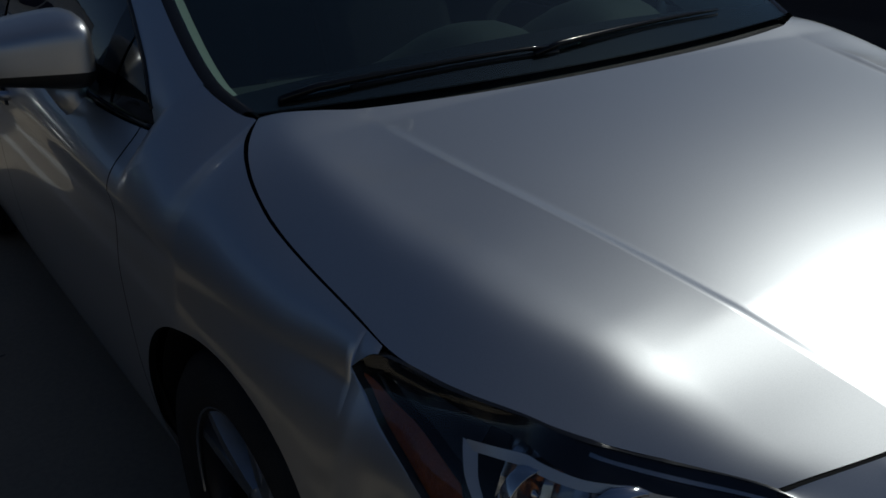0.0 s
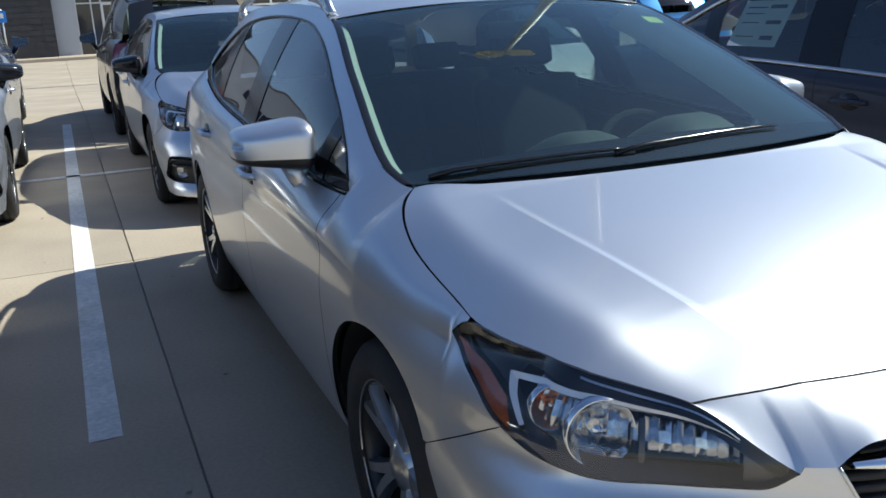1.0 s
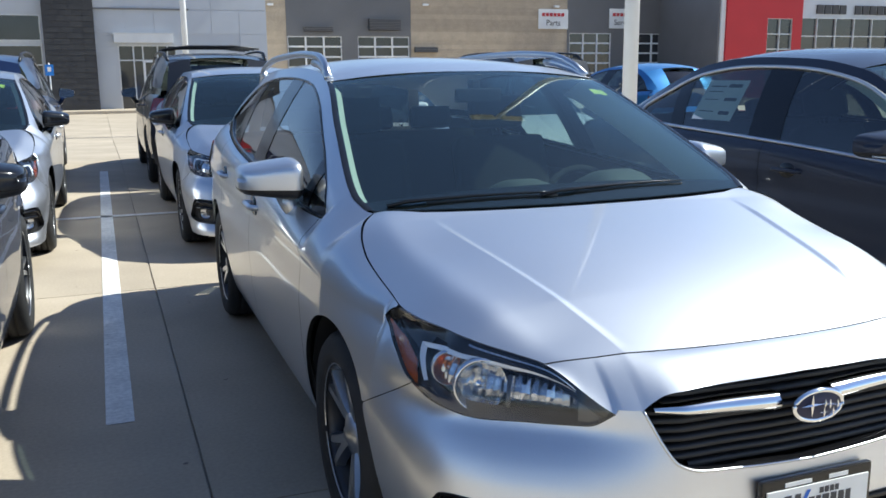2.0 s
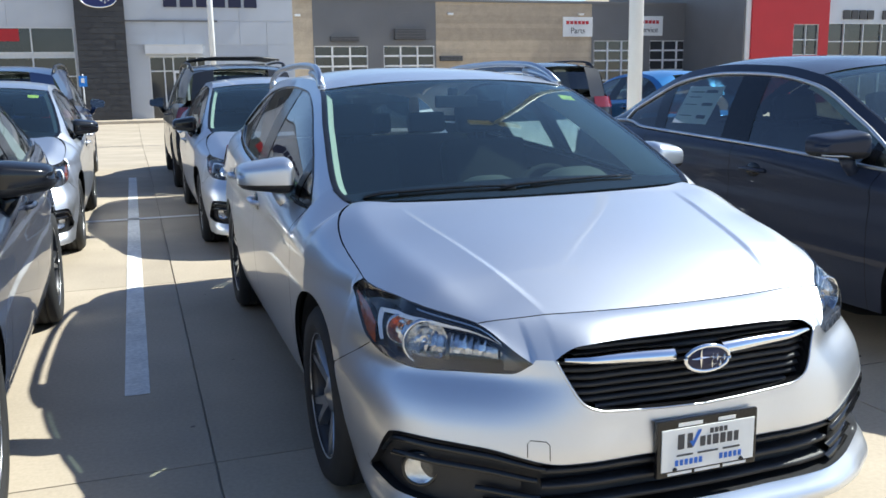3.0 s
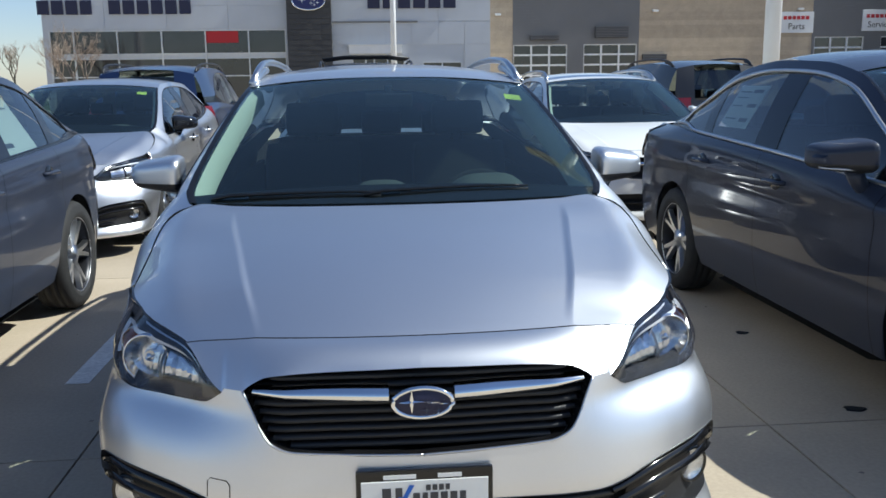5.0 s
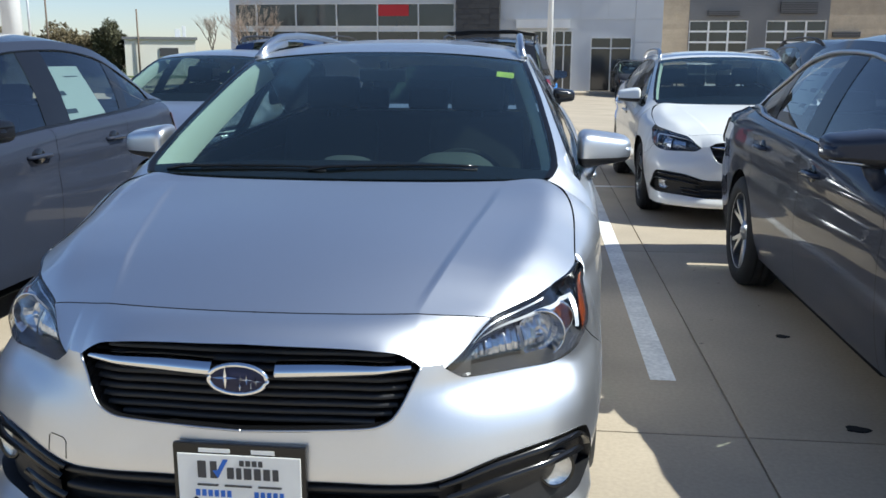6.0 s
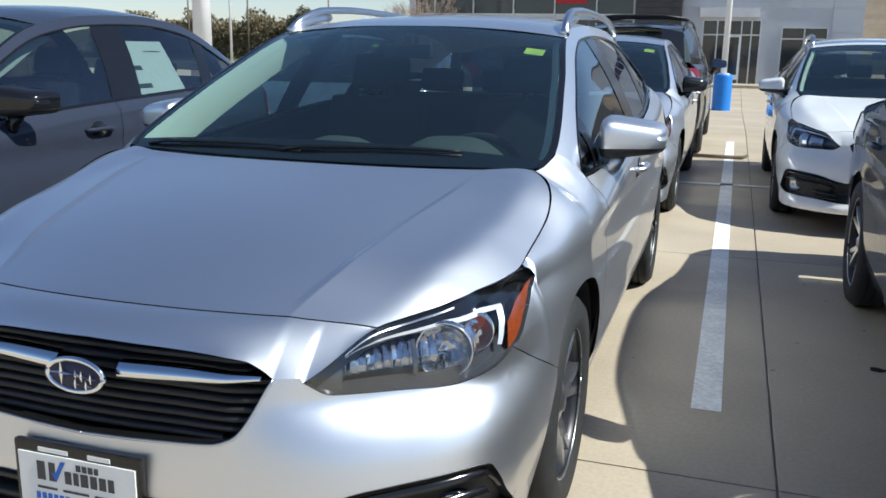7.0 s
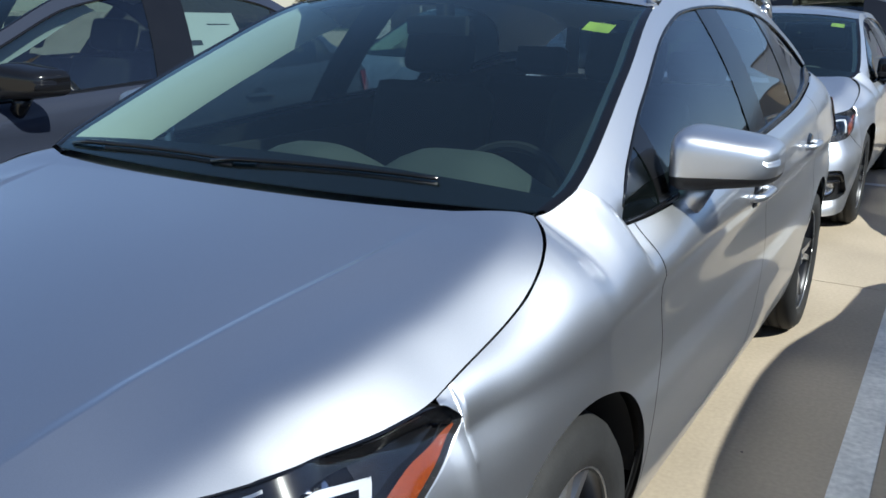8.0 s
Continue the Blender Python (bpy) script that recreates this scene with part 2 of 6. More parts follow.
def spl(keys, t):
    """Smooth curve through keys of (t, value, ...), without overshoot; t an array."""
    k = np.asarray(keys, float)
    x, y = k[:, 0], k[:, 1:]
    t = np.atleast_1d(np.asarray(t, float))
    h = np.diff(x)[:, None]
    s = np.diff(y, axis=0) / h
    d = np.zeros_like(y)
    d[0], d[-1] = s[0], s[-1]
    if len(x) > 2:
        w1, w2 = 2 * h[1:] + h[:-1], h[1:] + 2 * h[:-1]
        ok = s[:-1] * s[1:] > 0
        with np.errstate(divide="ignore", invalid="ignore"):
            d[1:-1] = np.where(ok, (w1 + w2) / (w1 / s[:-1] + w2 / s[1:]), 0)
    i = np.clip(np.searchsorted(x, t) - 1, 0, len(x) - 2)
    u = np.clip((t - x[i]) / h[i, 0], 0, 1)[:, None]
    H = h[i]
    return (2 * u**3 - 3 * u**2 + 1) * y[i] + (u**3 - 2 * u**2 + u) * H * d[i] + (-2 * u**3 + 3 * u**2) * y[i + 1] + (u**3 - u**2) * H * d[i + 1]


def flow(points, n):
    """n points along a Catmull-Rom curve through the given points."""
    p = np.asarray(points, float)
    g = np.r_[0, np.cumsum(np.linalg.norm(np.diff(p, axis=0), axis=1))]
    tan = np.gradient(p, g, axis=0)
    t = np.linspace(0, g[-1], n)
    i = np.clip(np.searchsorted(g, t) - 1, 0, len(g) - 2)
    h = (g[i + 1] - g[i])[:, None]
    u = ((t - g[i]) / h[:, 0])[:, None]
    return (2 * u**3 - 3 * u**2 + 1) * p[i] + (u**3 - 2 * u**2 + u) * h * tan[i] + (-2 * u**3 + 3 * u**2) * p[i + 1] + (u**3 - u**2) * h * tan[i + 1]


def lathe(profile, n=40, axis="x"):
    """Vertices and faces of a turned profile of (radius, along) about the x axis."""
    v, f = [], []
    m = len(profile)
    for i in range(n):
        a = 2 * math.pi * i / n
        for r, x in profile:
            v.append((x, r * math.cos(a), r * math.sin(a)))
    for i in range(n):
        j = (i + 1) % n
        for k in range(m - 1):
            f.append((i * m + k, j * m + k, j * m + k + 1, i * m + k + 1))
    return v, f


def join(*vf):
    """Several (verts, faces) as one."""
    V, F = [], []
    for v, f in vf:
        o = len(V)
        V += [tuple(q) for q in v]
        F += [tuple(i + o for i in q) for q in f]
    return V, F


def box_vf(x0, x1, y0, y1, z0, z1, m=None):
    v = [Vector((x, y, z)) for x in (x0, x1) for y in (y0, y1) for z in (z0, z1)]
    if m is not None:
        v = [m @ q for q in v]
    return v, [(0, 1, 3, 2), (4, 6, 7, 5), (0, 4, 5, 1), (2, 3, 7, 6), (0, 2, 6, 4), (1, 5, 7, 3)]

# ---- cars ----
# A car faces -y, stands on z = 0, its nose at y = 0, its middle at x = 0.
class Shell:
    """The outer wall of a car: a half plan curve and how far the wall leans in at each height."""

    def __init__(self, spec):
        p = flow(spec["plan"], 900)
        self.s = np.r_[0, np.cumsum(np.linalg.norm(np.diff(p, axis=0), axis=1))]
        self.p = p
        d = np.gradient(p, self.s, axis=0)
        n = np.stack([d[:, 1], -d[:, 0]], 1)
        self.n = n / np.linalg.norm(n, axis=1)[:, None]
        self.spec = spec
        self.corner_w = [(self.sx(0.32), 0.0), (self.sx(0.42), 0.3), (self.sx(0.50), 0.6), (self.sx(0.60), 0.92), (self.sx(0.70), 1.0), (self.sy(0.36), 1.0), (self.sy(0.50), 0.55), (self.sy(0.63), 0.0)]
        self.flank_w = [(self.sy(0.36), 0.0), (self.sy(0.50), 0.45), (self.sy(0.62), 1.0), (self.sy(0.80), 0.55), (self.sy(1.05), 0.0)]

    def sx(self, x):
        i = int(np.argmax(self.p[:, 0] >= x))
        return float(self.s[i])

    def sy(self, y):
        return float(np.interp(y, self.p[:, 1], self.s))

    def sp(self, x, y):
        return float(self.s[int(np.argmin(((self.p - (x, y)) ** 2).sum(1)))])

    def at(self, s, z, inset=0.0):
        s, z = np.broadcast_arrays(np.asarray(s, float), np.asarray(z, float))
        x, y = np.interp(s, self.s, self.p[:, 0]), np.interp(s, self.s, self.p[:, 1])
        nx, ny = np.interp(s, self.s, self.n[:, 0]), np.interp(s, self.s, self.n[:, 1])
        f, r, w = np.clip(-ny, 0, 1) ** 2, np.clip(ny, 0, 1) ** 2, nx**2
        k = f + r + w
        shape = z.shape
        z1 = z.ravel()
        lean = (f * spl(self.spec["lean_front"], z1)[:, 0].reshape(shape) + r * spl(self.spec["lean_rear"], z1)[:, 0].reshape(shape)
                + w * spl(self.spec["lean_side"], z1)[:, 0].reshape(shape)) / k + inset
        near = spl(self.corner_w, s.ravel())[:, 0].reshape(shape)
        lean = lean + near * spl(self.spec["corner_lean"], z1)[:, 0].reshape(shape)
        flank = spl(self.flank_w, s.ravel())[:, 0].reshape(shape)
        lean = lean + flank * spl(self.spec["flank_lean"], z1)[:, 0].reshape(shape)
        return np.stack([x - nx * lean, y - ny * lean, z], -1)


def sheet(name, P, material, parent, side=1, label="", flip=False, smooth=True, thick=0.0):
    """A surface from an n x m grid of points; side -1 mirrors it."""
    P = np.array(P, float)
    n, m = P.shape[:2]
    if side < 0:
        P = P * (-1, 1, 1)
        flip = not flip
    return mesh_object(name, P.reshape(-1, 3), grid_faces(n, m, flip), material, parent, label, smooth)


def whole(P):
    """A half grid (rows along y, columns from x = 0 outwards) mirrored to the full width."""
    P = np.array(P, float)
    L = P[:, :0:-1] * (-1, 1, 1)
    return np.concatenate([L, P], 1)


def strip(shell, s, zlo, zhi, n, inset=0.0):
    """A grid over the wall between two height curves, columns at s."""
    u = np.linspace(0, 1, n)[None]
    z = zlo[:, None] * (1 - u) + zhi[:, None] * u
    return shell.at(np.repeat(np.asarray(s)[:, None], n, 1), z, inset)


def wheel_at(parent, x, y, radius, style, side):
    """A wheel: alloy rim (the part), with tyre and hub under it. Its outer face looks to +x for side 1."""
    R, w = radius, 0.205
    rr = R * (0.70 if style != "steel" else 0.66)
    tread = [(rr - 0.012, -w / 2 + 0.012), (rr + 0.01, -w / 2), (R - 0.03, -w / 2 - 0.004), (R - 0.008, -w / 2 + 0.016), (R, -w / 2 + 0.04)]
    for gx in (-0.045, 0.0, 0.045):
        tread += [(R, gx - 0.006), (R - 0.008, gx - 0.004), (R - 0.008, gx + 0.004), (R, gx + 0.006)]
    prof = tread + [(R, w / 2 - 0.04), (R - 0.008, w / 2 - 0.016), (R - 0.03, w / 2 + 0.004), (rr + 0.035, w / 2 + 0.003), (rr + 0.03, w / 2 + 0.006), (rr + 0.01, w / 2), (rr - 0.012, w / 2 - 0.012)]
    tyre = lathe(prof, 56)
    face = w / 2 - 0.014
    barrel = lathe([(rr - 0.006, -w / 2 + 0.015), (rr - 0.02, 0.0), (rr - 0.016, face - 0.02), (rr - 0.010, face), (rr + 0.002, face + 0.004), (rr + 0.004, face - 0.004)], 56)
    back = lathe([(0.0, face - 0.07), (0.13, face - 0.072), (0.14, face - 0.09), (rr - 0.02, face - 0.09)], 40)
    spokes = []
    count, twist = {"twin": (5, 0.0), "swirl": (5, 0.5), "steel": (8, 0.0)}[style]
    for i in range(count):
        a = 2 * math.pi * i / count
        for off in ((-0.17, 0.17) if style == "twin" else (-0.1, 0.16) if style == "swirl" else (0.0,)):
            ring = []
            for f in np.linspace(0, 1, 6):
                r = 0.045 + f * (rr - 0.047)
                q = a + off * (0.45 + 0.75 * f) + twist * f * f
                hw = 0.015 - 0.004 * f
                c, sn = math.cos(q), math.sin(q)
                xo = face - 0.014 - 0.012 * (1 - f) ** 2 + 0.012 * f
                tg = Vector((0, -sn, c))
                ctr = Vector((xo, r * c, r * sn))
                ring.append([ctr - tg * hw * 1.5 - Vector((0.03, 0, 0)), ctr - tg * hw, ctr + tg * hw, ctr + tg * hw * 1.5 - Vector((0.03, 0, 0))])
            v = [q for r4 in ring for q in r4]
            f = []
            for k in range(5):
                for j in range(3):
                    f.append((k * 4 + j, k * 4 + j + 1, k * 4 + 4 + j + 1, k * 4 + 4 + j))
            spokes.append((v, f))
    hub = lathe([(0.0, face - 0.004), (0.022, face - 0.005), (0.03, face - 0.012), (0.06, face - 0.02), (0.068, face - 0.045)], 24)
    m = pose(x, y, R) @ (Matrix.Diagonal((-1, 1, 1, 1)) if side < 0 else Matrix())
    if side < 0:
        m = pose(x, y, R, 0, 0, 180)
    rim = mesh_object("wheel", *barrel, ALLOY_DARK, parent, "dark alloy wheel with machined spokes", at=m)
    lip = [(face + 0.003, (rr - 0.004) * math.cos(q), (rr - 0.004) * math.sin(q)) for q in np.linspace(0, 2 * math.pi, 57)]
    mesh_object("rim_lip", *tube(lip, 0.0045, 5), ALLOY, rim)
    for v_, f_ in spokes:
        mesh_object("spoke", v_, f_, ALLOY, rim, smooth=False)
    mesh_object("tyre", *tyre, RUBBER, rim, "black rubber tyre")
    mesh_object("brake_disc", *back, ALLOY_DARK, rim, "dark wheel pocket")
    mesh_object("hub_cap", *hub, ALLOY, rim)
    return rim


def seat(parent, x, y, w=0.5):
    bm = bmesh.new()
    box(bm, x - w / 2, x + w / 2, y - 0.25, y + 0.27, 0.34, 0.54, 0.05)
    box(bm, x - w / 2 + 0.02, x + w / 2 - 0.02, -0.08, 0.08, 0.0, 0.60, 0.06, m=pose(0, y + 0.26, 0.50, -20))
    box(bm, x - 0.03, x - 0.015, -0.01, 0.01, 0.58, 0.70, m=pose(0, y + 0.26, 0.50, -20))
    box(bm, x + 0.015, x + 0.03, -0.01, 0.01, 0.58, 0.70, m=pose(0, y + 0.26, 0.50, -20))
    box(bm, x - 0.13, x + 0.13, -0.05, 0.05, 0.64, 0.80, 0.04, m=pose(0, y + 0.26, 0.50, -18))
    return part("seat", bm, CABIN, parent, "black cloth seat with headrest", smooth=True)


def build_car(name, label, category, at, spec, paint, mirror_paint=None, detail=1.0, group=""):
    car = thing(name, label, category, at, group)
    sh = Shell(spec)
    N = lambda k: max(3, int(k * detail))
    mirror_paint = mirror_paint or paint
    GAP = 0.0022
    fy, ry, AR, WZ = spec["front_axle"], spec["rear_axle"], spec["arch"], spec["wheel"]
    rear_s = sh.s[-1]

    # ---- height curves of the nose, over the wall's length ----
    K = lambda keys: [((sh.sx(k[0]), k[1]) if len(k) == 2 else (sh.sp(k[0], k[1]), k[2])) for k in keys]
    hl_top, hl_bot = K(spec["lamp_top"]), K(spec["lamp_bottom"])
    gr_top, gr_bot = K(spec["grille_top"]), K(spec["grille_bottom"])
    in_top, in_bot = K(spec["intake_top"]), K(spec["intake_bottom"])
    s_gr, s_tip, s_hc, s_end, s_in = gr_top[-1][0], hl_top[0][0], sh.sp(*spec["hood_corner"]), hl_top[-1][0], in_top[-1][0]
    s_seam, s_bump = sh.sp(*spec["bumper_seam"][0]), sh.sy(spec["bumper_seam"][1])
    z_seam = lambda q: np.interp(q, [s_seam, s_bump], spec["bumper_seam"][2:])
    z_floor = spec["floor"]

    def arch_z(y, base):
        z = np.array(base, float) * np.ones_like(y)
        for c in (fy, ry):
            d = AR**2 - (y - c) ** 2
            z = np.where(d > 0, np.maximum(z, WZ + np.sqrt(np.maximum(d, 0))), z)
        return z

    def columns(s0, s1, step, extra=()):
        n = max(2, int((s1 - s0) / step / 1.0) + 1)
        c = np.r_[np.linspace(s0, s1, n), [q for q in extra if s0 < q < s1]]
        return np.unique(c.round(5))

    step = 0.014 / max(detail, 0.3)
    keys = [k[0] for k in hl_top + hl_bot + gr_top + gr_bot + in_top + in_bot]
    S = columns(0, s_bump, step, keys + [s_seam])
    yS = np.interp(S, sh.s, sh.p[:, 1])
    z0 = arch_z(yS, spl(K(spec["lip"]), S)[:, 0])
    cut = lambda ka, kb, s, mid: (np.where((s <= ka[-1][0]) & (s >= ka[0][0]), spl(ka, s)[:, 0], mid), np.where((s <= kb[-1][0]) & (s >= kb[0][0]), spl(kb, s)[:, 0], mid))
    zmid = spec["mid"]
    i_hi, i_lo = cut(in_top, in_bot, S, zmid)
    i_lo = np.maximum(i_lo, z0)
    i_hi = np.maximum(i_hi, i_lo)
    # lower edge of grille and lamps, and the seam behind the lamps
    top_edge = np.where(S <= s_gr, spl(gr_bot, S)[:, 0], np.where(S < s_tip, gr_bot[-1][1], spl(hl_bot, S)[:, 0]))
    low_top = np.where(S >= s_seam, np.minimum(top_edge, z_seam(S)), top_edge)
    low_top = np.maximum(low_top, i_hi)
    bumper = [strip(sh, S, z0, i_lo, N(9)), strip(sh, S, i_hi, low_top, N(16))]
    for side in (1, -1):
        v = [(P * ((side, 1, 1))).reshape(-1, 3) for P in bumper]
        f = [grid_faces(P.shape[0], P.shape[1], side < 0) for P in bumper]
        mesh_object("front_bumper", *join(*[(list(a), b) for a, b in zip(v, f)]), paint, car)

    # ---- nose panel up to the bonnet's front seam, and the bonnet ----
    Sn = columns(0, s_hc, step, keys)
    low = sh.at(Sn, np.where(Sn <= s_gr, spl(gr_top, Sn)[:, 0], np.where(Sn < s_tip, gr_top[-1][1], spl(hl_top, Sn)[:, 0])))
    low[0, 0] = 0.0
    corner = sh.at(s_hc, spl(hl_top, [s_hc])[0, 0])
    c0, c1 = spec["hood_front"], spec["hood_rear"]
    xr = np.clip(low[:, 0] / corner[0], 0, 1)
    # edge of the bonnet: along the lamp, then along the wing seam
    wing = spec["belt"]
    s_ht = sh.sp(*spec["hood_lamp_end"])
    Sl = np.linspace(s_hc, s_ht, N(24))
    along_lamp = sh.at(Sl, spl(hl_top, Sl)[:, 0], 0.004)
    yw = np.linspace(max(spec["wing_start"], along_lamp[-1, 1] + 0.012), spec["hood_back_corner"], N(30))
    bw = spl(wing, yw)
    along_wing = np.stack([bw[:, 0] - GAP, yw, bw[:, 1]], 1)
    edge = np.concatenate([along_lamp, along_wing])
    for _ in range(6):
        edge[1:-1] = 0.25 * edge[:-2] + 0.5 * edge[1:-1] + 0.25 * edge[2:]
    g = np.r_[0, np.cumsum(np.linalg.norm(np.diff(edge, axis=0), axis=1))]
    tv = np.linspace(0, g[-1], N(96))
    edge = np.stack([np.interp(tv, g, edge[:, k]) for k in range(3)], 1)
    v = np.linspace(0, 1, len(edge))
    cy = c0[0] + (c1[0] - c0[0]) * v
    front_slope = (edge[4] - edge[0]) / (edge[4, 1] - edge[0, 1])

    def edge_at(y):
        """Half width and height of the bonnet's edge at y, carried straight on ahead of its corner."""
        w = np.minimum(y - edge[0, 1], 0)
        return np.interp(y, edge[:, 1], edge[:, 0]) + w * front_slope[0], np.interp(y, edge[:, 1], edge[:, 2]) + w * front_slope[2]

    even_y = np.linspace(edge[0, 1], edge[-1, 1], 80)
    even_z = np.interp(even_y, edge[:, 1], edge[:, 2])
    for _ in range(160):
        even_z[1:-1] = 0.25 * even_z[:-2] + 0.5 * even_z[1:-1] + 0.25 * even_z[2:]

    def bonnet(x, y):
        """Height of the bonnet: a low crown inside the crease, rolling down to the edge outside it."""
        f = np.clip((y - c0[0]) / (c1[0] - c0[0]), 0, 1.15)
        mid = c0[1] + (c1[1] - c0[1]) * f + spec["hood_dome"] * np.sin(math.pi * np.clip(f, 0, 1) ** 0.85)
        xe, z_true = edge_at(y)
        ze = np.interp(y, even_y, even_z) + np.minimum(y - edge[0, 1], 0) * front_slope[2]
        xc = spl(spec["ridge"], np.ravel(y))[:, 0].reshape(np.shape(y))
        xc = np.minimum(xc, xe - 0.03)
        drop = spec["ridge_drop"] + 0.20 * np.clip(1 - (y - 0.10) / 0.28, 0, 1)
        zc = mid - drop * (mid - ze)
        lift = spec["ridge_height"] * np.clip((f - 0.06) * 4, 0, 1) * np.clip((1.02 - f) * 5, 0, 1)
        inner = mid - (mid - zc) * np.abs(x / xc) ** 2.2 + lift * (lambda w: w * w * (3 - 2 * w))(np.clip((x - xc + 0.024) / 0.024, 0, 1))
        band = spl(spec["roll_band"], np.ravel(y))[:, 0].reshape(np.shape(y))
        xr = np.maximum(xe - band, xc + 0.02)
        soft = lambda d: 0.014 * np.log1p(np.exp(np.clip(d / 0.014, -30, 30)))
        turn = spl(spec["roll_turn"], np.ravel(y))[:, 0].reshape(np.shape(y))
        gentle = (zc - ze - turn * (soft(xe - xr) - soft(xc - xr))) / (xe - xc)
        near_edge = np.clip((x - xc) / (xe - xc), 0, 1) ** 4
        outer = zc + (z_true - ze) * near_edge - gentle * (x - xc) - turn * (soft(x - xr) - soft(xc - xr)) + lift * np.clip(1 - (x - xc) / 0.12, 0, 1) ** 1.5
        return np.where(x <= xc, inner, outer), xc

    n_in, n_out = N(60), N(48)
    a_in = np.linspace(0, 1, n_in) ** 0.75
    a_out = np.linspace(0, 1, n_out)[1:] ** 1.25
    hood = np.zeros((len(edge), n_in + n_out - 1, 3))
    for i in range(len(edge)):
        e3 = edge[i]
        yq = lambda q: cy[i] + (e3[1] - cy[i]) * q**2.3
        y_c = yq(0.70)
        x_c = float(bonnet(np.zeros(1), np.array([y_c]))[1][0])
        x = np.r_[x_c * a_in, x_c + (e3[0] - x_c) * a_out]
        y = yq(np.r_[0.70 * a_in, 0.70 + 0.30 * a_out])
        hood[i, :, 0], hood[i, :, 1] = x, y
        hood[i, :, 2] = bonnet(x, y)[0]
        hood[i, -1, 2] = e3[2]
    sheet("hood", whole(hood), paint, car, label="bonnet with two raised creases")

    seam_line = np.stack([np.interp(xr, hood[0, :, 0] / hood[0, -1, 0], hood[0, :, k]) for k in range(3)], 1)
    seam_line[:, 0] = corner[0] * xr
    u = np.linspace(0, 1, N(16))[None, :, None]
    calm = low.copy()
    arc = np.r_[0, np.cumsum(np.linalg.norm(np.diff(low, axis=0), axis=1))]
    for j in range(3):
        calm[:, j] = [np.average(low[:, j], weights=np.exp(-(((arc - q) / 0.09) ** 2))) for q in arc]
    calm[:, 0] = low[:, 0]
    settle = np.clip((1 - xr) * 3, 0, 1)[:, None]
    calm = low * (1 - settle) + calm * settle
    ctrl = np.stack([0.5 * calm[:, 0] + 0.5 * seam_line[:, 0], calm[:, 1] * 0.72 + seam_line[:, 1] * 0.28, seam_line[:, 2] * 0.8 + calm[:, 2] * 0.2], 1)
    fade = np.clip((1 - xr) * 1.6, 0, 1)[:, None]
    fade = fade * fade * (3 - 2 * fade)
    ctrl = ctrl * fade + (calm + seam_line) / 2 * (1 - fade)
    k1, k2 = calm + 2 / 3 * (ctrl - calm), seam_line + 2 / 3 * (ctrl - seam_line)
    top_seam = seam_line - np.array([0, 0.0045, 0.0015])
    nose = (1 - u) ** 6 * (low - calm)[:, None] + (1 - u) ** 3 * calm[:, None] + 3 * u * (1 - u) ** 2 * k1[:, None] + 3 * u**2 * (1 - u) * k2[:, None] + u**3 * top_seam[:, None]
    for side in (1, -1):
        sheet("nose_panel", nose, paint, car, side)

    # near-black tube under the bonnet's front gap; the gap's shade is its colour
    gap_line = np.concatenate([seam_line[::-1] * (-1, 1, 1), seam_line[1:]]) - np.array([0, 0.002, 0.006])
    mesh_object("hood_seal", *tube(gap_line, 0.005, 6), SEAM, car, "dark bonnet shut line")

    # ---- wings, doors and quarters ----
    A_keys, B = spec["shoulder"], wing
    U = np.linspace(0, 1, N(70))
    u_foot = float(U[U >= 0.055][0])
    y_foot = float(spl(spec["belt_y"], [u_foot])[0, 0])
    panels = spec["panels"]  # name, y0, y1
    frame_s = {}
    for pname, y0, y1 in panels:
        s0, s1 = (s_seam if pname == "fender" else sh.sy(y0)), sh.sy(y1)
        extra = [sh.sy(c + AR * math.cos(k)) for c in (fy, ry) for k in np.linspace(0.02, math.pi - 0.02, N(36))]
        C = columns(s0 + GAP, s1 - GAP, (0.018 if pname == "fender" else 0.03) / max(detail, 0.3), extra + [s_end - 2e-4, s_end + 2e-4])
        y = np.interp(C, sh.s, sh.p[:, 1])
        zA = spl(A_keys, y)[:, 0]
        bottom = arch_z(y, spl(spec["sill"], y)[:, 0])
        if pname == "fender":
            ahead = y < spec["bumper_seam"][1]
            bottom = np.where(ahead, np.maximum(z_seam(C) + 0.003, bottom), bottom)
            top_here = np.where(C < s_end, spl(hl_bot, C)[:, 0], zA)
            zA = np.maximum(top_here, bottom + 0.002)
        zA = np.maximum(zA, bottom + 0.004)
        low_grid = strip(sh, C, bottom, zA, N(26))
        A = low_grid[:, -1]
        y_b = A[:, 1]
        b = spl(B, y_b)
        Bp = np.stack([b[:, 0] + GAP, y_b, b[:, 1]], 1)
        if pname == "fender":
            short = (C < s_end)[:, None]
            Bp = np.where(short, A, Bp)
            # behind the bonnet the wing runs up to the foot of the windscreen pillar
            foot_u = np.linspace(0, u_foot, 9)
            post = spl(spec["roof_edge"], foot_u)[:, [1, 0, 2]]
            low_end = np.array([y_foot, *spl(B, [y_foot])[0]])
            fall = np.linspace(0.1, 1, 10)[:, None]
            fall_line = post[-1] * (1 - fall) + low_end * fall + spec["tumble"] * np.sin(math.pi * fall) * np.array([0, 1, 0.35])
            climb = np.concatenate([[[spec["hood_back_corner"], *spl(B, [spec["hood_back_corner"]])[0]]], post, fall_line])
            at_foot = (y_b > climb[0, 0]) & (y_b < climb[-1, 0])
            Bf = np.stack([np.interp(y_b, climb[:, 0], climb[:, 1]) + GAP, y_b, np.interp(y_b, climb[:, 0], climb[:, 2])], 1)
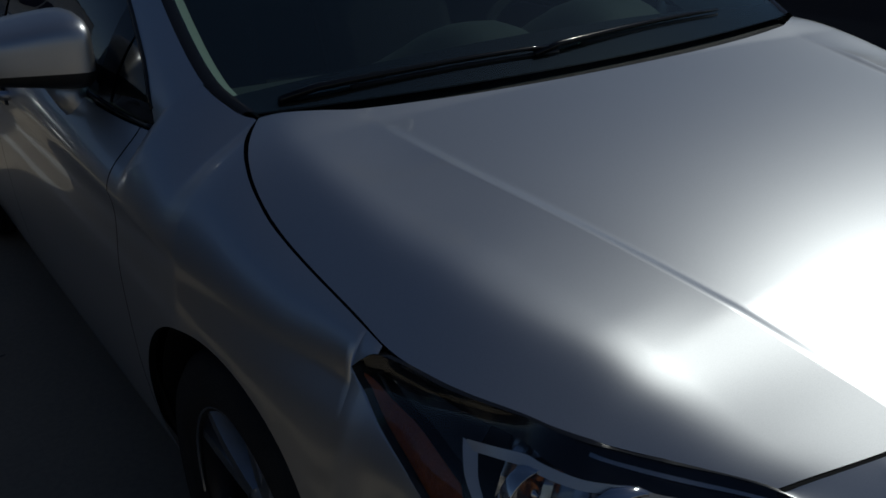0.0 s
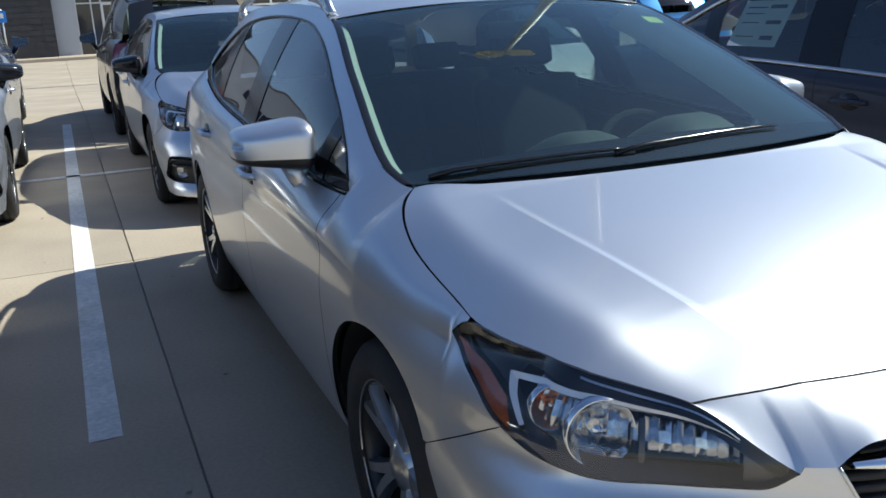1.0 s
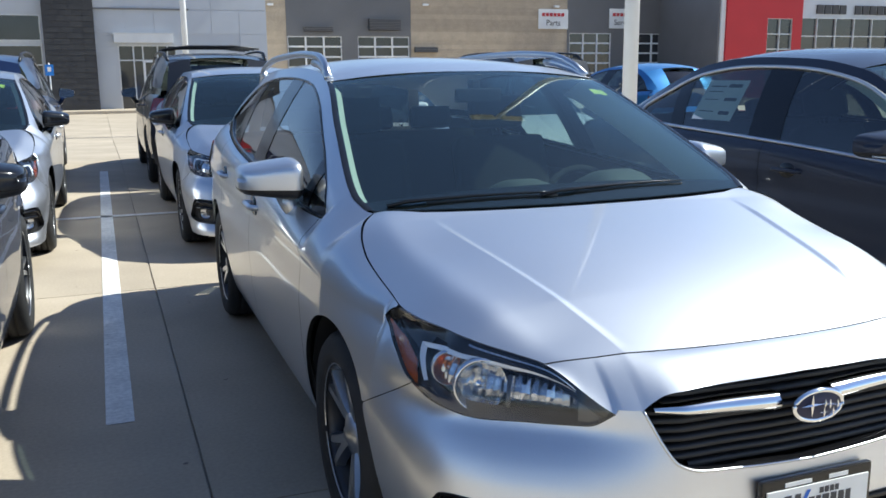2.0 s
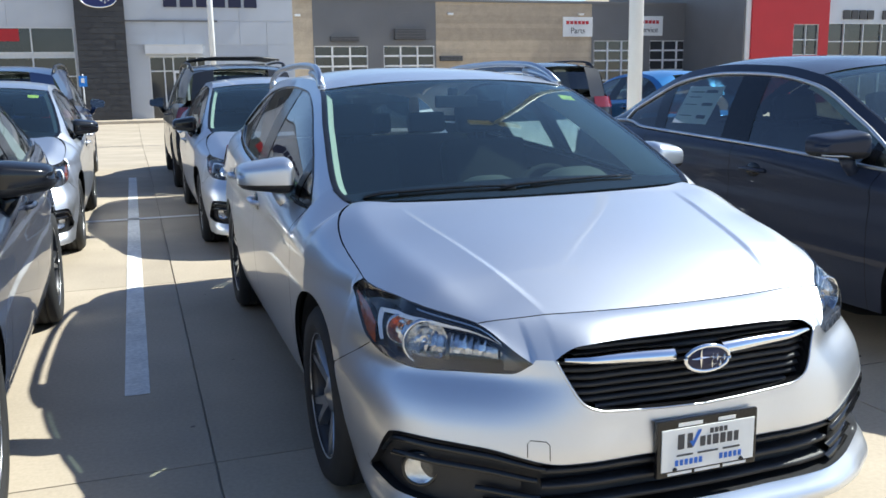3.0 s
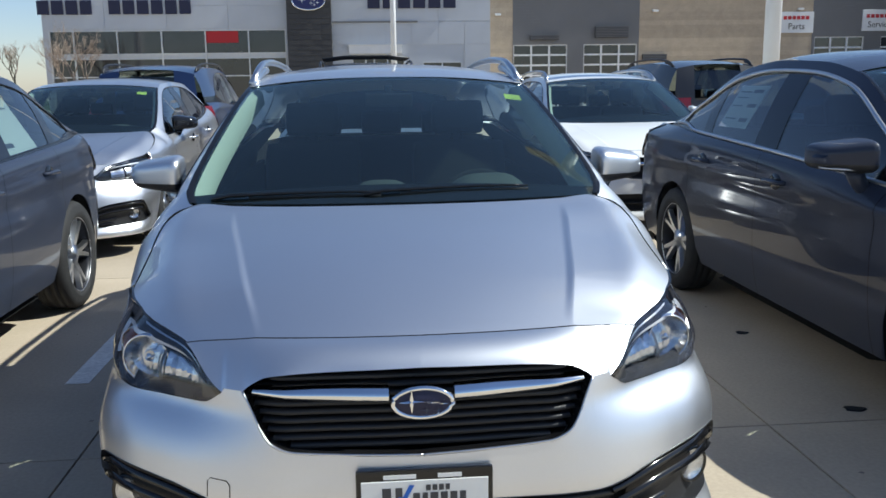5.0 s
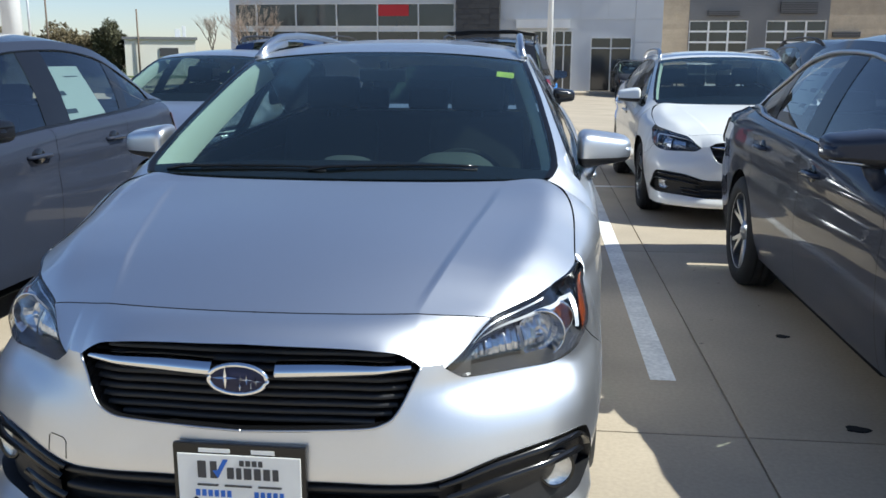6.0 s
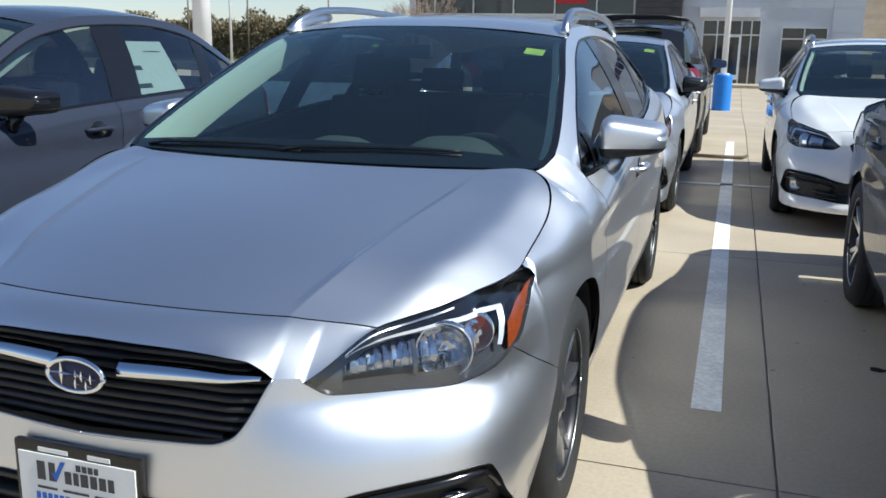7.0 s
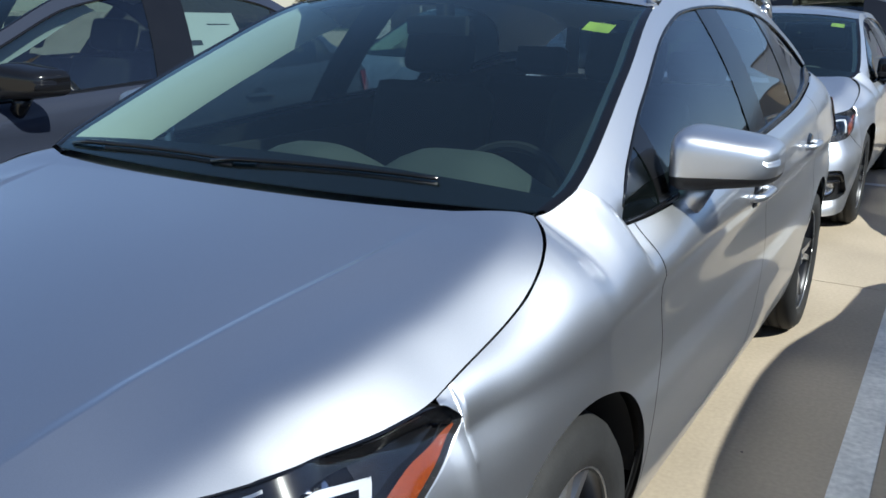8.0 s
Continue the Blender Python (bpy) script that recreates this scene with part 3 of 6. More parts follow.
            Bp = np.where(at_foot[:, None], Bf, Bp)
        d = Bp - A
        w_ = (np.clip((y - 1.10) / 0.20, 0, 1) * np.clip((1.75 - y) / 0.35, 0, 1))[:, None] * 0.6
        reach = np.linalg.norm(d, axis=1)[:, None]
        into = np.array([-0.85, 0, 0.52]) * (1 - w_) + np.array([-0.42, 0, 0.80]) * w_
        c1_ = A + np.array([-0.10, 0, 0.95]) * reach * 0.36
        c2_ = Bp - into * reach * 0.46
        uu = np.linspace(0, 1, N(14))[None, 1:, None]
        top_grid = (1 - uu) ** 3 * A[:, None] + 3 * uu * (1 - uu) ** 2 * c1_[:, None] + 3 * uu**2 * (1 - uu) * c2_[:, None] + uu**3 * Bp[:, None]
        P = np.concatenate([low_grid, top_grid], 1)
        for side in (1, -1):
            frame_s[pname, side] = sheet(pname, P, paint, car, side)
    # tip of the wing behind the lamp
    Ct = np.linspace(s_ht, s_end, 8)
    tip_lo = sh.at(Ct, spl(hl_top, Ct)[:, 0])
    bt = spl(B, tip_lo[:, 1])
    tip_hi = np.stack([bt[:, 0] + GAP, tip_lo[:, 1], bt[:, 1]], 1)
    tip_hi[0] = tip_lo[0]
    uu = np.linspace(0, 1, 6)[None, :, None]
    span = np.linalg.norm(tip_hi - tip_lo, axis=1)[:, None]
    t1, t2 = tip_lo + np.array([-0.10, 0, 0.95]) * span * 0.36, tip_hi - np.array([-0.85, 0, 0.52]) * span * 0.46
    t1, t2 = (t1 + tip_lo + (tip_hi - tip_lo) / 3) / 2, (t2 + tip_hi + (tip_lo - tip_hi) / 3) / 2
    tip = (1 - uu) ** 3 * tip_lo[:, None] + 3 * uu * (1 - uu) ** 2 * t1[:, None] + 3 * uu**2 * (1 - uu) * t2[:, None] + uu**3 * tip_hi[:, None]
    for side in (1, -1):
        sheet("fender_tip", tip, paint, car, side)
    # dark inner skin behind the panel gaps
    y = np.linspace(spec["wing_start"] + 0.03, panels[-1][2] - 0.02, 90)
    C = np.array([sh.sy(q) for q in y])
    bot = arch_z(y, spl(spec["sill"], y)[:, 0])
    inner = strip(sh, C, bot + 0.002, np.maximum(spl(A_keys, y)[:, 0] - 0.01, bot + 0.004), 8, 0.012)
    b = spl(B, y)
    inner = np.concatenate([inner, np.stack([b[:, 0] - 0.02, y, b[:, 1] - 0.012], 1)[:, None]], 1)
    for side in (1, -1):
        sheet("inner_skin", inner, SEAM, car, side)
    sheet("hood_liner", whole(hood[:, ::4] * np.array([1.006, 1, 1]) - np.array([0, 0, 0.014])), SEAM, car)

    # ---- rear end ----
    yr = panels[-1][2]
    Cr = columns(sh.sy(yr) + GAP, rear_s, 0.03 / max(detail, 0.3))
    yq = np.interp(Cr, sh.s, sh.p[:, 1])
    ztop = np.full(len(Cr), spec["tail_height"])
    low_r = strip(sh, Cr, np.full(len(Cr), z_floor + 0.06), np.full(len(Cr), 0.62), N(8))
    up_r = strip(sh, Cr, np.full(len(Cr), 0.624), ztop, N(12))
    for side in (1, -1):
        sheet("rear_bumper", low_r, paint, car, side)
        sheet("tailgate", up_r, paint, car, side)
        lamp_c = Cr[(Cr > sh.sy(spec["tail_lamp"][0])) & (Cr < rear_s - spec["tail_lamp"][1])]
        sheet("tail_lamp", strip(sh, lamp_c, np.full(len(lamp_c), spec["tail_lamp"][2]), np.full(len(lamp_c), spec["tail_lamp"][3]), 5, -0.012), RED_LENS, car, side, "red tail lamp")

    # ---- greenhouse ----
    rail = spec["roof_edge"]  # u, x, y, z from the windscreen's foot to the tail
    R = spl(rail, U)
    by = spl(spec["belt_y"], U)[:, 0]
    b = spl(B, by)
    Bp = np.stack([b[:, 0] - 0.004 * np.clip((U - 0.05) * 40, -0.5, 1), by, b[:, 1]], 1)
    f_lo, f_hi = spl(spec["glass_low"], U)[:, 0], spl(spec["glass_high"], U)[:, 0]
    f_hi = np.maximum(f_hi, f_lo)

    def side_point(f, inset=0.0):
        f = f[..., None]
        base = Bp[:, None] * (1 - f) + R[:, None] * f
        bulge = spec["tumble"] * np.sin(math.pi * f)
        base = base + bulge * np.array([1.0, 0, 0.35])
        return base - np.array([inset, 0, 0])

    k = np.linspace(0, 1, N(8))[None]
    lower = side_point(f_lo[:, None] * k)
    f_hi0 = np.where(U <= u_foot, 0.0, f_hi)
    upper = side_point(f_hi0[:, None] + (1 - f_hi0[:, None]) * k)
    open_u = U[(f_hi - f_lo) > 0.005]
    lo_i, hi_i = np.searchsorted(U, open_u[0]), np.searchsorted(U, open_u[-1])
    for side in (1, -1):
        sheet("window_rail", lower[U >= 0.05], GLOSS_BLACK, car, side)
        sheet("roof_pillar", upper[U >= u_foot], paint, car, side)
        if spec.get("chrome_line"):
            for fr in (f_lo, f_hi):
                line = side_point(np.clip(fr[:, None], 0, 1), -0.004)[lo_i:hi_i + 1, 0] * (side, 1, 1)
                mesh_object("window_trim", *tube(line, 0.011, 6), SATIN, car, "bright metal window trim")
        # panes between the pillars, and the black pillars
        edges = spec["panes"]
        for u0, u1, tint in edges:
            sel = np.array([i for i in range(max(0, np.searchsorted(U, u0, "right") - 1), min(len(U), np.searchsorted(U, u1) + 1)) if f_hi[i] - f_lo[i] > 0.004])
            if len(sel) > 1:
                pane = side_point(f_lo[:, None] + (f_hi - f_lo)[:, None] * np.linspace(0, 1, 8)[None], 0.007)[sel]
                sheet("window", pane, tint, car, side, "tinted side window")
        for u0, u1 in spec["pillars"]:
            sel = np.arange(max(0, np.searchsorted(U, u0, "right") - 1), np.searchsorted(U, u1) + 1)
            if len(sel) > 1:
                post = side_point(f_lo[:, None] + (f_hi - f_lo)[:, None] * np.linspace(0, 1, 6)[None], 0.004)[sel]
                sheet("window_pillar", post, GLOSS_BLACK, car, side)
        # a thin dark seal round the glass
        ring = np.concatenate([side_point(f_lo[:, None], 0.003)[lo_i:hi_i + 1, 0], side_point(f_hi[:, None], 0.003)[hi_i:lo_i:-1, 0]]) * (side, 1, 1)
        mesh_object("window_seal", *tube(ring, 0.006, 5), GLOSS_BLACK, car)

    # roof skin across the car
    u_h, u_t = spec["roof_span"]
    Ur = np.linspace(u_h, u_t, N(40))
    Re = spl(rail, Ur)
    rc = spl(spec["roof_centre"], Re[:, 1])[:, 0]
    qx = np.linspace(0, 1, N(24))
    bow = spec["header_bow"] * (1 - (Ur - u_h) / (u_t - u_h)) ** 3
    roof = np.stack([Re[:, 0][:, None] * qx, Re[:, 1][:, None] - bow[:, None] * (1 - qx**2), rc[:, None] + (Re[:, 2] - rc)[:, None] * qx**2.5], -1)
    sheet("roof", whole(roof), paint, car)

    # windscreen, and the cowl panel below it
    Uw = np.linspace(spec["screen_u0"], u_h, N(30))
    We = spl(rail, Uw)
    foot, head = spec["screen_foot"], roof[0, 0]
    t = np.linspace(0, 1, len(Uw))
    centre = np.stack([np.zeros_like(t), foot[0] + (head[1] - foot[0]) * t, foot[1] + (head[2] - foot[1]) * t + 0.035 * np.sin(math.pi * t)], 1)
    inw = np.array([0.010, 0, 0])
    we = We - inw
    screen = centre[:, None] * (1 - qx[None, :, None] ** 2) + we[:, None] * qx[None, :, None] ** 2
    screen[:, :, 0] = we[:, 0][:, None] * qx
    sheet("windscreen", whole(screen), WINDSCREEN, car, label="tinted windscreen", flip=True)
    a_post = np.stack([we + np.array([-0.014, 0, 0.001]), we + np.array([0.001, 0, 0.004]), We], 1)
    k_lo = max(2, int(len(Uw) * 0.13))
    sheet("screen_border", whole(screen[:k_lo + 1] - np.array([0, -0.002, 0.003])), GLOSS_BLACK, car, label="black lower glass border")
    sheet("screen_border", whole(screen[-2:] - np.array([0, -0.002, 0.003])), GLOSS_BLACK, car)
    for side in (1, -1):
        sheet("screen_trim", a_post, GLOSS_BLACK, car, side)
        inside = np.stack([we - np.array([0.016, 0, 0.008]), we - np.array([0.046, -0.035, 0.018]), We - np.array([0.052, -0.16, 0.075])], 1)
        sheet("pillar_trim", inside, TRIM_PALE, car, side, "pale grey inner pillar trim", flip=True)
    back_row = hood[-1]
    sr = screen[0]
    qh = np.linspace(0, 1, back_row.shape[0])
    sr_i = np.stack([np.interp(qh, qx, sr[:, j]) for j in range(3)], 1)
    uu = np.linspace(0, 1, 5)[None, :, None]
    cowl = (back_row - np.array([0, 0.01, 0.016]))[:, None] * (1 - uu) + (sr_i + np.array([0, 0.03, -0.004]))[:, None] * uu
    cowl[:, 1:4, 2] -= 0.012
    sheet("cowl_panel", whole(cowl.transpose(1, 0, 2)), PLASTIC, car, label="black plastic cowl panel")

    # rear window and deck
    rear_edge = roof[-1]
    base = spec["back_base"]  # half width, y, z of the rear window's foot
    foot_line = np.stack([base[0] * qx, base[1] - 0.08 * qx**2, np.full_like(qx, base[2])], 1)
    back = rear_edge[None] * (1 - t[:, None, None]) + foot_line[None] * t[:, None, None]
    back[:, :, 2] += 0.03 * np.sin(math.pi * t)[:, None]
    sheet("rear_window", whole(back[2:-2, :-3]), DARK_GLASS, car, label="dark rear window", flip=True)
    for side in (1, -1):
        sheet("rear_pillar", back[:, -4:], paint, car, side)
    tailtop = up_r[:, -1]
    tl = tailtop[np.argsort(tailtop[:, 0])]
    tail_i = np.stack([np.interp(qx * tl[-1, 0], tl[:, 0], tl[:, j]) for j in range(3)], 1)
    uu2 = np.linspace(0, 1, N(10))[:, None, None]
    deck = foot_line[None] * (1 - uu2) + tail_i[None] * uu2
    deck[:, :, 2] += spec["deck_dome"] * np.sin(math.pi * uu2[:, 0, 0])[:, None]
    sheet("rear_deck", whole(deck), paint, car)

    # ---- wheels, liners, underside ----
    for c in (fy, ry):
        for side in (1, -1):
            wheel_at(car, side * (spec["track"]), c, WZ, spec["wheel_style"], side)
            q = np.radians(np.linspace(9, 171, 40))
            depth = np.array([0.27, 0.20, 0.10, 0.03])
            arch_skin = np.stack([np.repeat(spec["width"] - depth[None], 40, 0), np.repeat((c + (AR + 0.004) * np.cos(q))[:, None], 4, 1), np.repeat((WZ + (AR + 0.004) * np.sin(q))[:, None], 4, 1)], -1)
            sheet("wheel_liner", arch_skin, SEAM, car, side, "black wheel arch liner")
    yy = np.linspace(0.12, spec["length"] - 0.15, 24)
    wx = np.interp(yy, sh.p[:, 1], sh.p[:, 0]) - 0.10
    for c in (fy, ry):
        wx = np.where(np.abs(yy - c) < AR + 0.06, 0.56, wx)
    under = np.stack([np.stack([-wx, yy, np.full_like(yy, z_floor + 0.03)], 1), np.stack([wx, yy, np.full_like(yy, z_floor + 0.03)], 1)], 1)
    sheet("underbody", under, SEAM, car)

    # ---- cabin ----
    ym = spec["cabin"]
    zs = spec["cabin_lift"]
    bm = bmesh.new()
    w = spec["width"] - 0.10
    box(bm, -w, w, ym[0], ym[1], 0.30, 0.34)
    box(bm, -w, -w + 0.03, ym[0] + 0.25, ym[1], 0.34, 0.88 + zs)
    box(bm, w - 0.03, w, ym[0] + 0.25, ym[1], 0.34, 0.88 + zs)
    box(bm, -w, w, ym[1] - 0.03, ym[1], 0.34, 0.85 + zs)
    part("cabin_floor", bm, CABIN, car, "black cabin tub")
    d0 = spec["screen_foot"]
    xs = np.linspace(-0.66, 0.66, 45)
    ys = np.linspace(0, 1, 12)
    hump = 0.115 * np.exp(-(((xs - 0.35) / 0.17) ** 4)) + 0.10 * np.exp(-(((xs + 0.05) / 0.13) ** 4))
    top = np.zeros((45, 12, 3))
    top[..., 0] = xs[:, None]
    top[..., 1] = d0[0] + 0.06 + 0.55 * ys[None] + 0.16 * (np.abs(xs) / 0.66)[:, None] ** 2 * (1 - ys[None])
    top[..., 2] = d0[1] - 0.045 - 0.02 * ys[None] + hump[:, None] * np.sin(math.pi * np.clip(ys * 1.1, 0, 1))[None] - 0.12 * np.clip(ys - 0.85, 0, 1)[None] / 0.15
    sheet("dashboard", top, DASH, car, label="grey dashboard top")
    bm = boxes((-0.68, 0.68, d0[0] + 0.45, d0[0] + 0.58, 0.5, d0[1] - 0.17), bevel=0.02)
    part("dashboard_front", bm, CABIN, car)
    for x in (-0.36, 0.36):
        seat(car, x, spec["seat_y"])
    bm = bmesh.new()
    box(bm, -0.62, 0.62, spec["seat_y"] + 0.68, spec["seat_y"] + 1.2, 0.34, 0.54, 0.05)
    box(bm, -0.62, 0.62, -0.08, 0.08, 0.0, 0.58, 0.06, m=pose(0, spec["seat_y"] + 1.18, 0.5, -22))
    for x in (-0.36, 0, 0.36):
        box(bm, x - 0.12, x + 0.12, -0.045, 0.045, 0.60, 0.72, 0.03, m=pose(0, spec["seat_y"] + 1.18, 0.5, -20))
    part("rear_bench", bm, CABIN, car, "black rear bench seat", smooth=True)
    ringp = [(0.185 * math.cos(a), 0.185 * math.sin(a), 0) for a in np.linspace(0, 2 * math.pi, 33)]
    m = pose(0.36, spec["seat_y"] - 0.42, 0.82, 65)
    rv, rf = tube([m @ Vector(p) for p in ringp], 0.015, 8)
    sp = [box_vf(-0.17, 0.17, -0.02, 0.02, -0.012, 0.012, m), box_vf(-0.02, 0.02, -0.17, 0.0, -0.012, 0.012, m), box_vf(-0.06, 0.06, -0.06, 0.05, -0.02, 0.02, m)]
    mesh_object("steering_wheel", *join((rv, rf), *sp), CABIN, car, "black steering wheel", smooth=False)
    hy, hz = roof[0, 0, 1], roof[0, 0, 2]
    part("rear_view_mirror", boxes((-0.10, 0.10, hy - 0.07, hy - 0.045, hz - 0.125, hz - 0.07), (-0.015, 0.015, hy - 0.045, hy + 0.02, hz - 0.09, hz - 0.035), bevel=0.008), CABIN, car)
    lining = roof[2:-2, ::3] * np.array([0.93, 1, 1]) - np.array([0, 0, 0.035])
    sheet("roof_lining", whole(lining), TRIM_PALE, car, flip=True)

    # ---- door mirrors ----
    mp = spec["mirror"]
    for side in (1, -1):
        shell = door_mirror(car, side, mp, mirror_paint)
        if spec.get("chrome_line"):
            strip_line = [(side * (mp[0] - 0.085), mp[1] - 0.06, mp[2] - 0.052), (side * (mp[0] - 0.02), mp[1] - 0.085, mp[2] - 0.050), (side * (mp[0] + 0.05), mp[1] - 0.065, mp[2] - 0.046), (side * (mp[0] + 0.095), mp[1] - 0.01, mp[2] - 0.044)]
            mesh_object("mirror_trim", *tube(flow(strip_line, 12), 0.006, 6), SATIN, shell, "bright strip along the mirror")

    # ---- door handles, wipers, rails ----
    for yh, zh in spec["handles"]:
        s = sh.sy(yh)
        P = sh.at(s, zh)
        for side in (1, -1):
            arc = [(side * (P[0] + o), P[1] + dy, zh + dz) for dy, o, dz in ((-0.10, -0.006, 0.0), (-0.085, 0.022, 0.002), (-0.03, 0.03, 0.004), (0.04, 0.03, 0.004), (0.085, 0.022, 0.0), (0.10, -0.006, -0.002))]
            mesh_object("door_handle", *tube(flow(arc, 14), 0.0115, 8), paint, car)
            cup = lathe([(0.0, 0.004), (0.05, 0.003), (0.058, -0.006)], 20)
            mesh_object("handle_cup", [(side * (P[0] + p[0] - 0.001), P[1] + p[1] * 1.2, zh + p[2] * 0.75) for p in cup[0]], cup[1], GLOSS_BLACK, car)
    if detail > 0.6:
        for x0, x1, ya in ((-0.64, -0.06, -0.004), (-0.12, 0.46, 0.012)):
            pts = []
            for f in np.linspace(0, 1, 10):
                x = x0 + (x1 - x0) * f
                k = abs(x) / screen[0, -1, 0]
                yb_ = foot[0] + (we[0, 1] - foot[0]) * k * k + 0.022 + 0.022 * math.sin(f * math.pi * 0.7) + ya
                zb_ = foot[1] + (yb_ - foot[0] - (we[0, 1] - foot[0]) * k * k) * 0.44 + 0.018 * (1 if f > 0.02 else 0.5)
                pts.append((x, yb_, zb_))
            blade = [Vector(p) - Vector((0, 0, 0.012)) for p in pts[2:]]
            wp = mesh_object("wiper_arm", *tube(pts, np.linspace(0.0075, 0.004, 10), 6), GLOSS_BLACK, car, "black wiper arm")
            mesh_object("wiper_blade", *tube(blade, 0.0045, 5), PLASTIC, wp)
    if spec.get("rails"):
        z_off = 0.055
        Uu = np.linspace(spec["rails"][0], spec["rails"][1], 26)
        rp = spl(rail, Uu)
        hgt = z_off * np.minimum(1, np.minimum(np.linspace(0, 1, 26), 1 - np.linspace(0, 1, 26)) * 9) ** 0.6 - 0.006
        for side in (1, -1):
            pts = np.stack([side * (rp[:, 0] - 0.012), rp[:, 1], rp[:, 2] + hgt + 0.012], 1)
            rl = mesh_object("roof_rail", *tube(pts, 0.016, 8), spec["rail_material"], car, "raised roof rail")
            for end in (slice(0, 5), slice(-5, None)):
                seg = pts[end].copy()
                seg[:, 2] = seg[:, 2] * 0.45 + (rp[end, 2] + 0.004) * 0.55
                mesh_object("rail_foot", *tube(seg, 0.019, 8), spec["rail_material"], rl)
    front_face(car, sh, spec, dict(hl_top=hl_top, hl_bot=hl_bot, gr_top=gr_top, gr_bot=gr_bot, in_top=in_top, in_bot=in_bot), paint, detail)
    return car, sh, dict(roof=roof, screen=screen, hood=hood, rail=rail, nose=nose)


def door_mirror(car, side, mp, material):
    """A door mirror: painted shell, dark lower half, glass and foot."""
    cx, cy, cz = mp
    bm = bmesh.new()
    bmesh.ops.create_cube(bm, size=2)
    bmesh.ops.subdivide_edges(bm, edges=bm.edges[:], cuts=9, use_grid_fill=True)
    for q in bm.verts:
        p = q.co
        r = (abs(p.x) ** 6 + abs(p.y) ** 4 + abs(p.z) ** 5) ** (1 / 5) if max(abs(p.x), abs(p.z)) > 0 else 1.0
        a, b, c = p.x / r, p.y / r, p.z / r
        # the top slopes down outwards and forwards, the underside rises a little
        u = (a + 1) / 2
        c = c * (1 - 0.32 * u - 0.14 * max(0, -b)) - 0.13 * u if c > 0 else c * (1 - 0.28 * u - 0.10 * max(0, -b))
        q.co = (cx + 0.004 + 0.105 * a, cy + 0.10 * b + 0.05 * a, cz + 0.004 + 0.078 * c)
    geom = lambda g: g.verts[:] + g.edges[:] + g.faces[:]
    bmesh.ops.bisect_plane(bm, geom=geom(bm), plane_co=(cx, cy + 0.045, cz), plane_no=(-0.42, 1, 0), clear_outer=True)
    if side < 0:
        for q in bm.verts:
            q.co.x = -q.co.x
        bmesh.ops.reverse_faces(bm, faces=bm.faces[:])
    rim = [e for e in bm.edges if e.is_boundary]
    loop = bmesh.ops.edgeloop_fill(bm, edges=rim)["faces"]
    pane = bmesh.new()
    pane.faces.new([pane.verts.new(q.co) for q in loop[0].verts])
    bmesh.ops.delete(bm, geom=loop, context="FACES_ONLY")
    low = bm.copy()
    bmesh.ops.bisect_plane(bm, geom=geom(bm), plane_co=(0, 0, cz - 0.028), plane_no=(0, 0, 1), clear_inner=True)
    bmesh.ops.bisect_plane(low, geom=geom(low), plane_co=(0, 0, cz - 0.028), plane_no=(0, 0, 1), clear_outer=True)
    shell = part("door_mirror", bm, material, car, "door mirror shell", smooth=True)
    part("mirror_base", low, PLASTIC, shell, "black lower mirror housing", smooth=True)
    part("mirror_glass", pane, MIRROR, shell)
    flipv = lambda vs: [(side * p[0], p[1], p[2]) for p in vs]
    foot = [(cx - 0.055, cy - 0.01, cz - 0.055), (cx - 0.068, cy - 0.015, cz - 0.095), (cx - 0.10, cy - 0.03, cz - 0.15)]
    mesh_object("mirror_foot", *tube(flipv(foot), [0.040, 0.034, 0.030], 12), material, shell)
    return shell

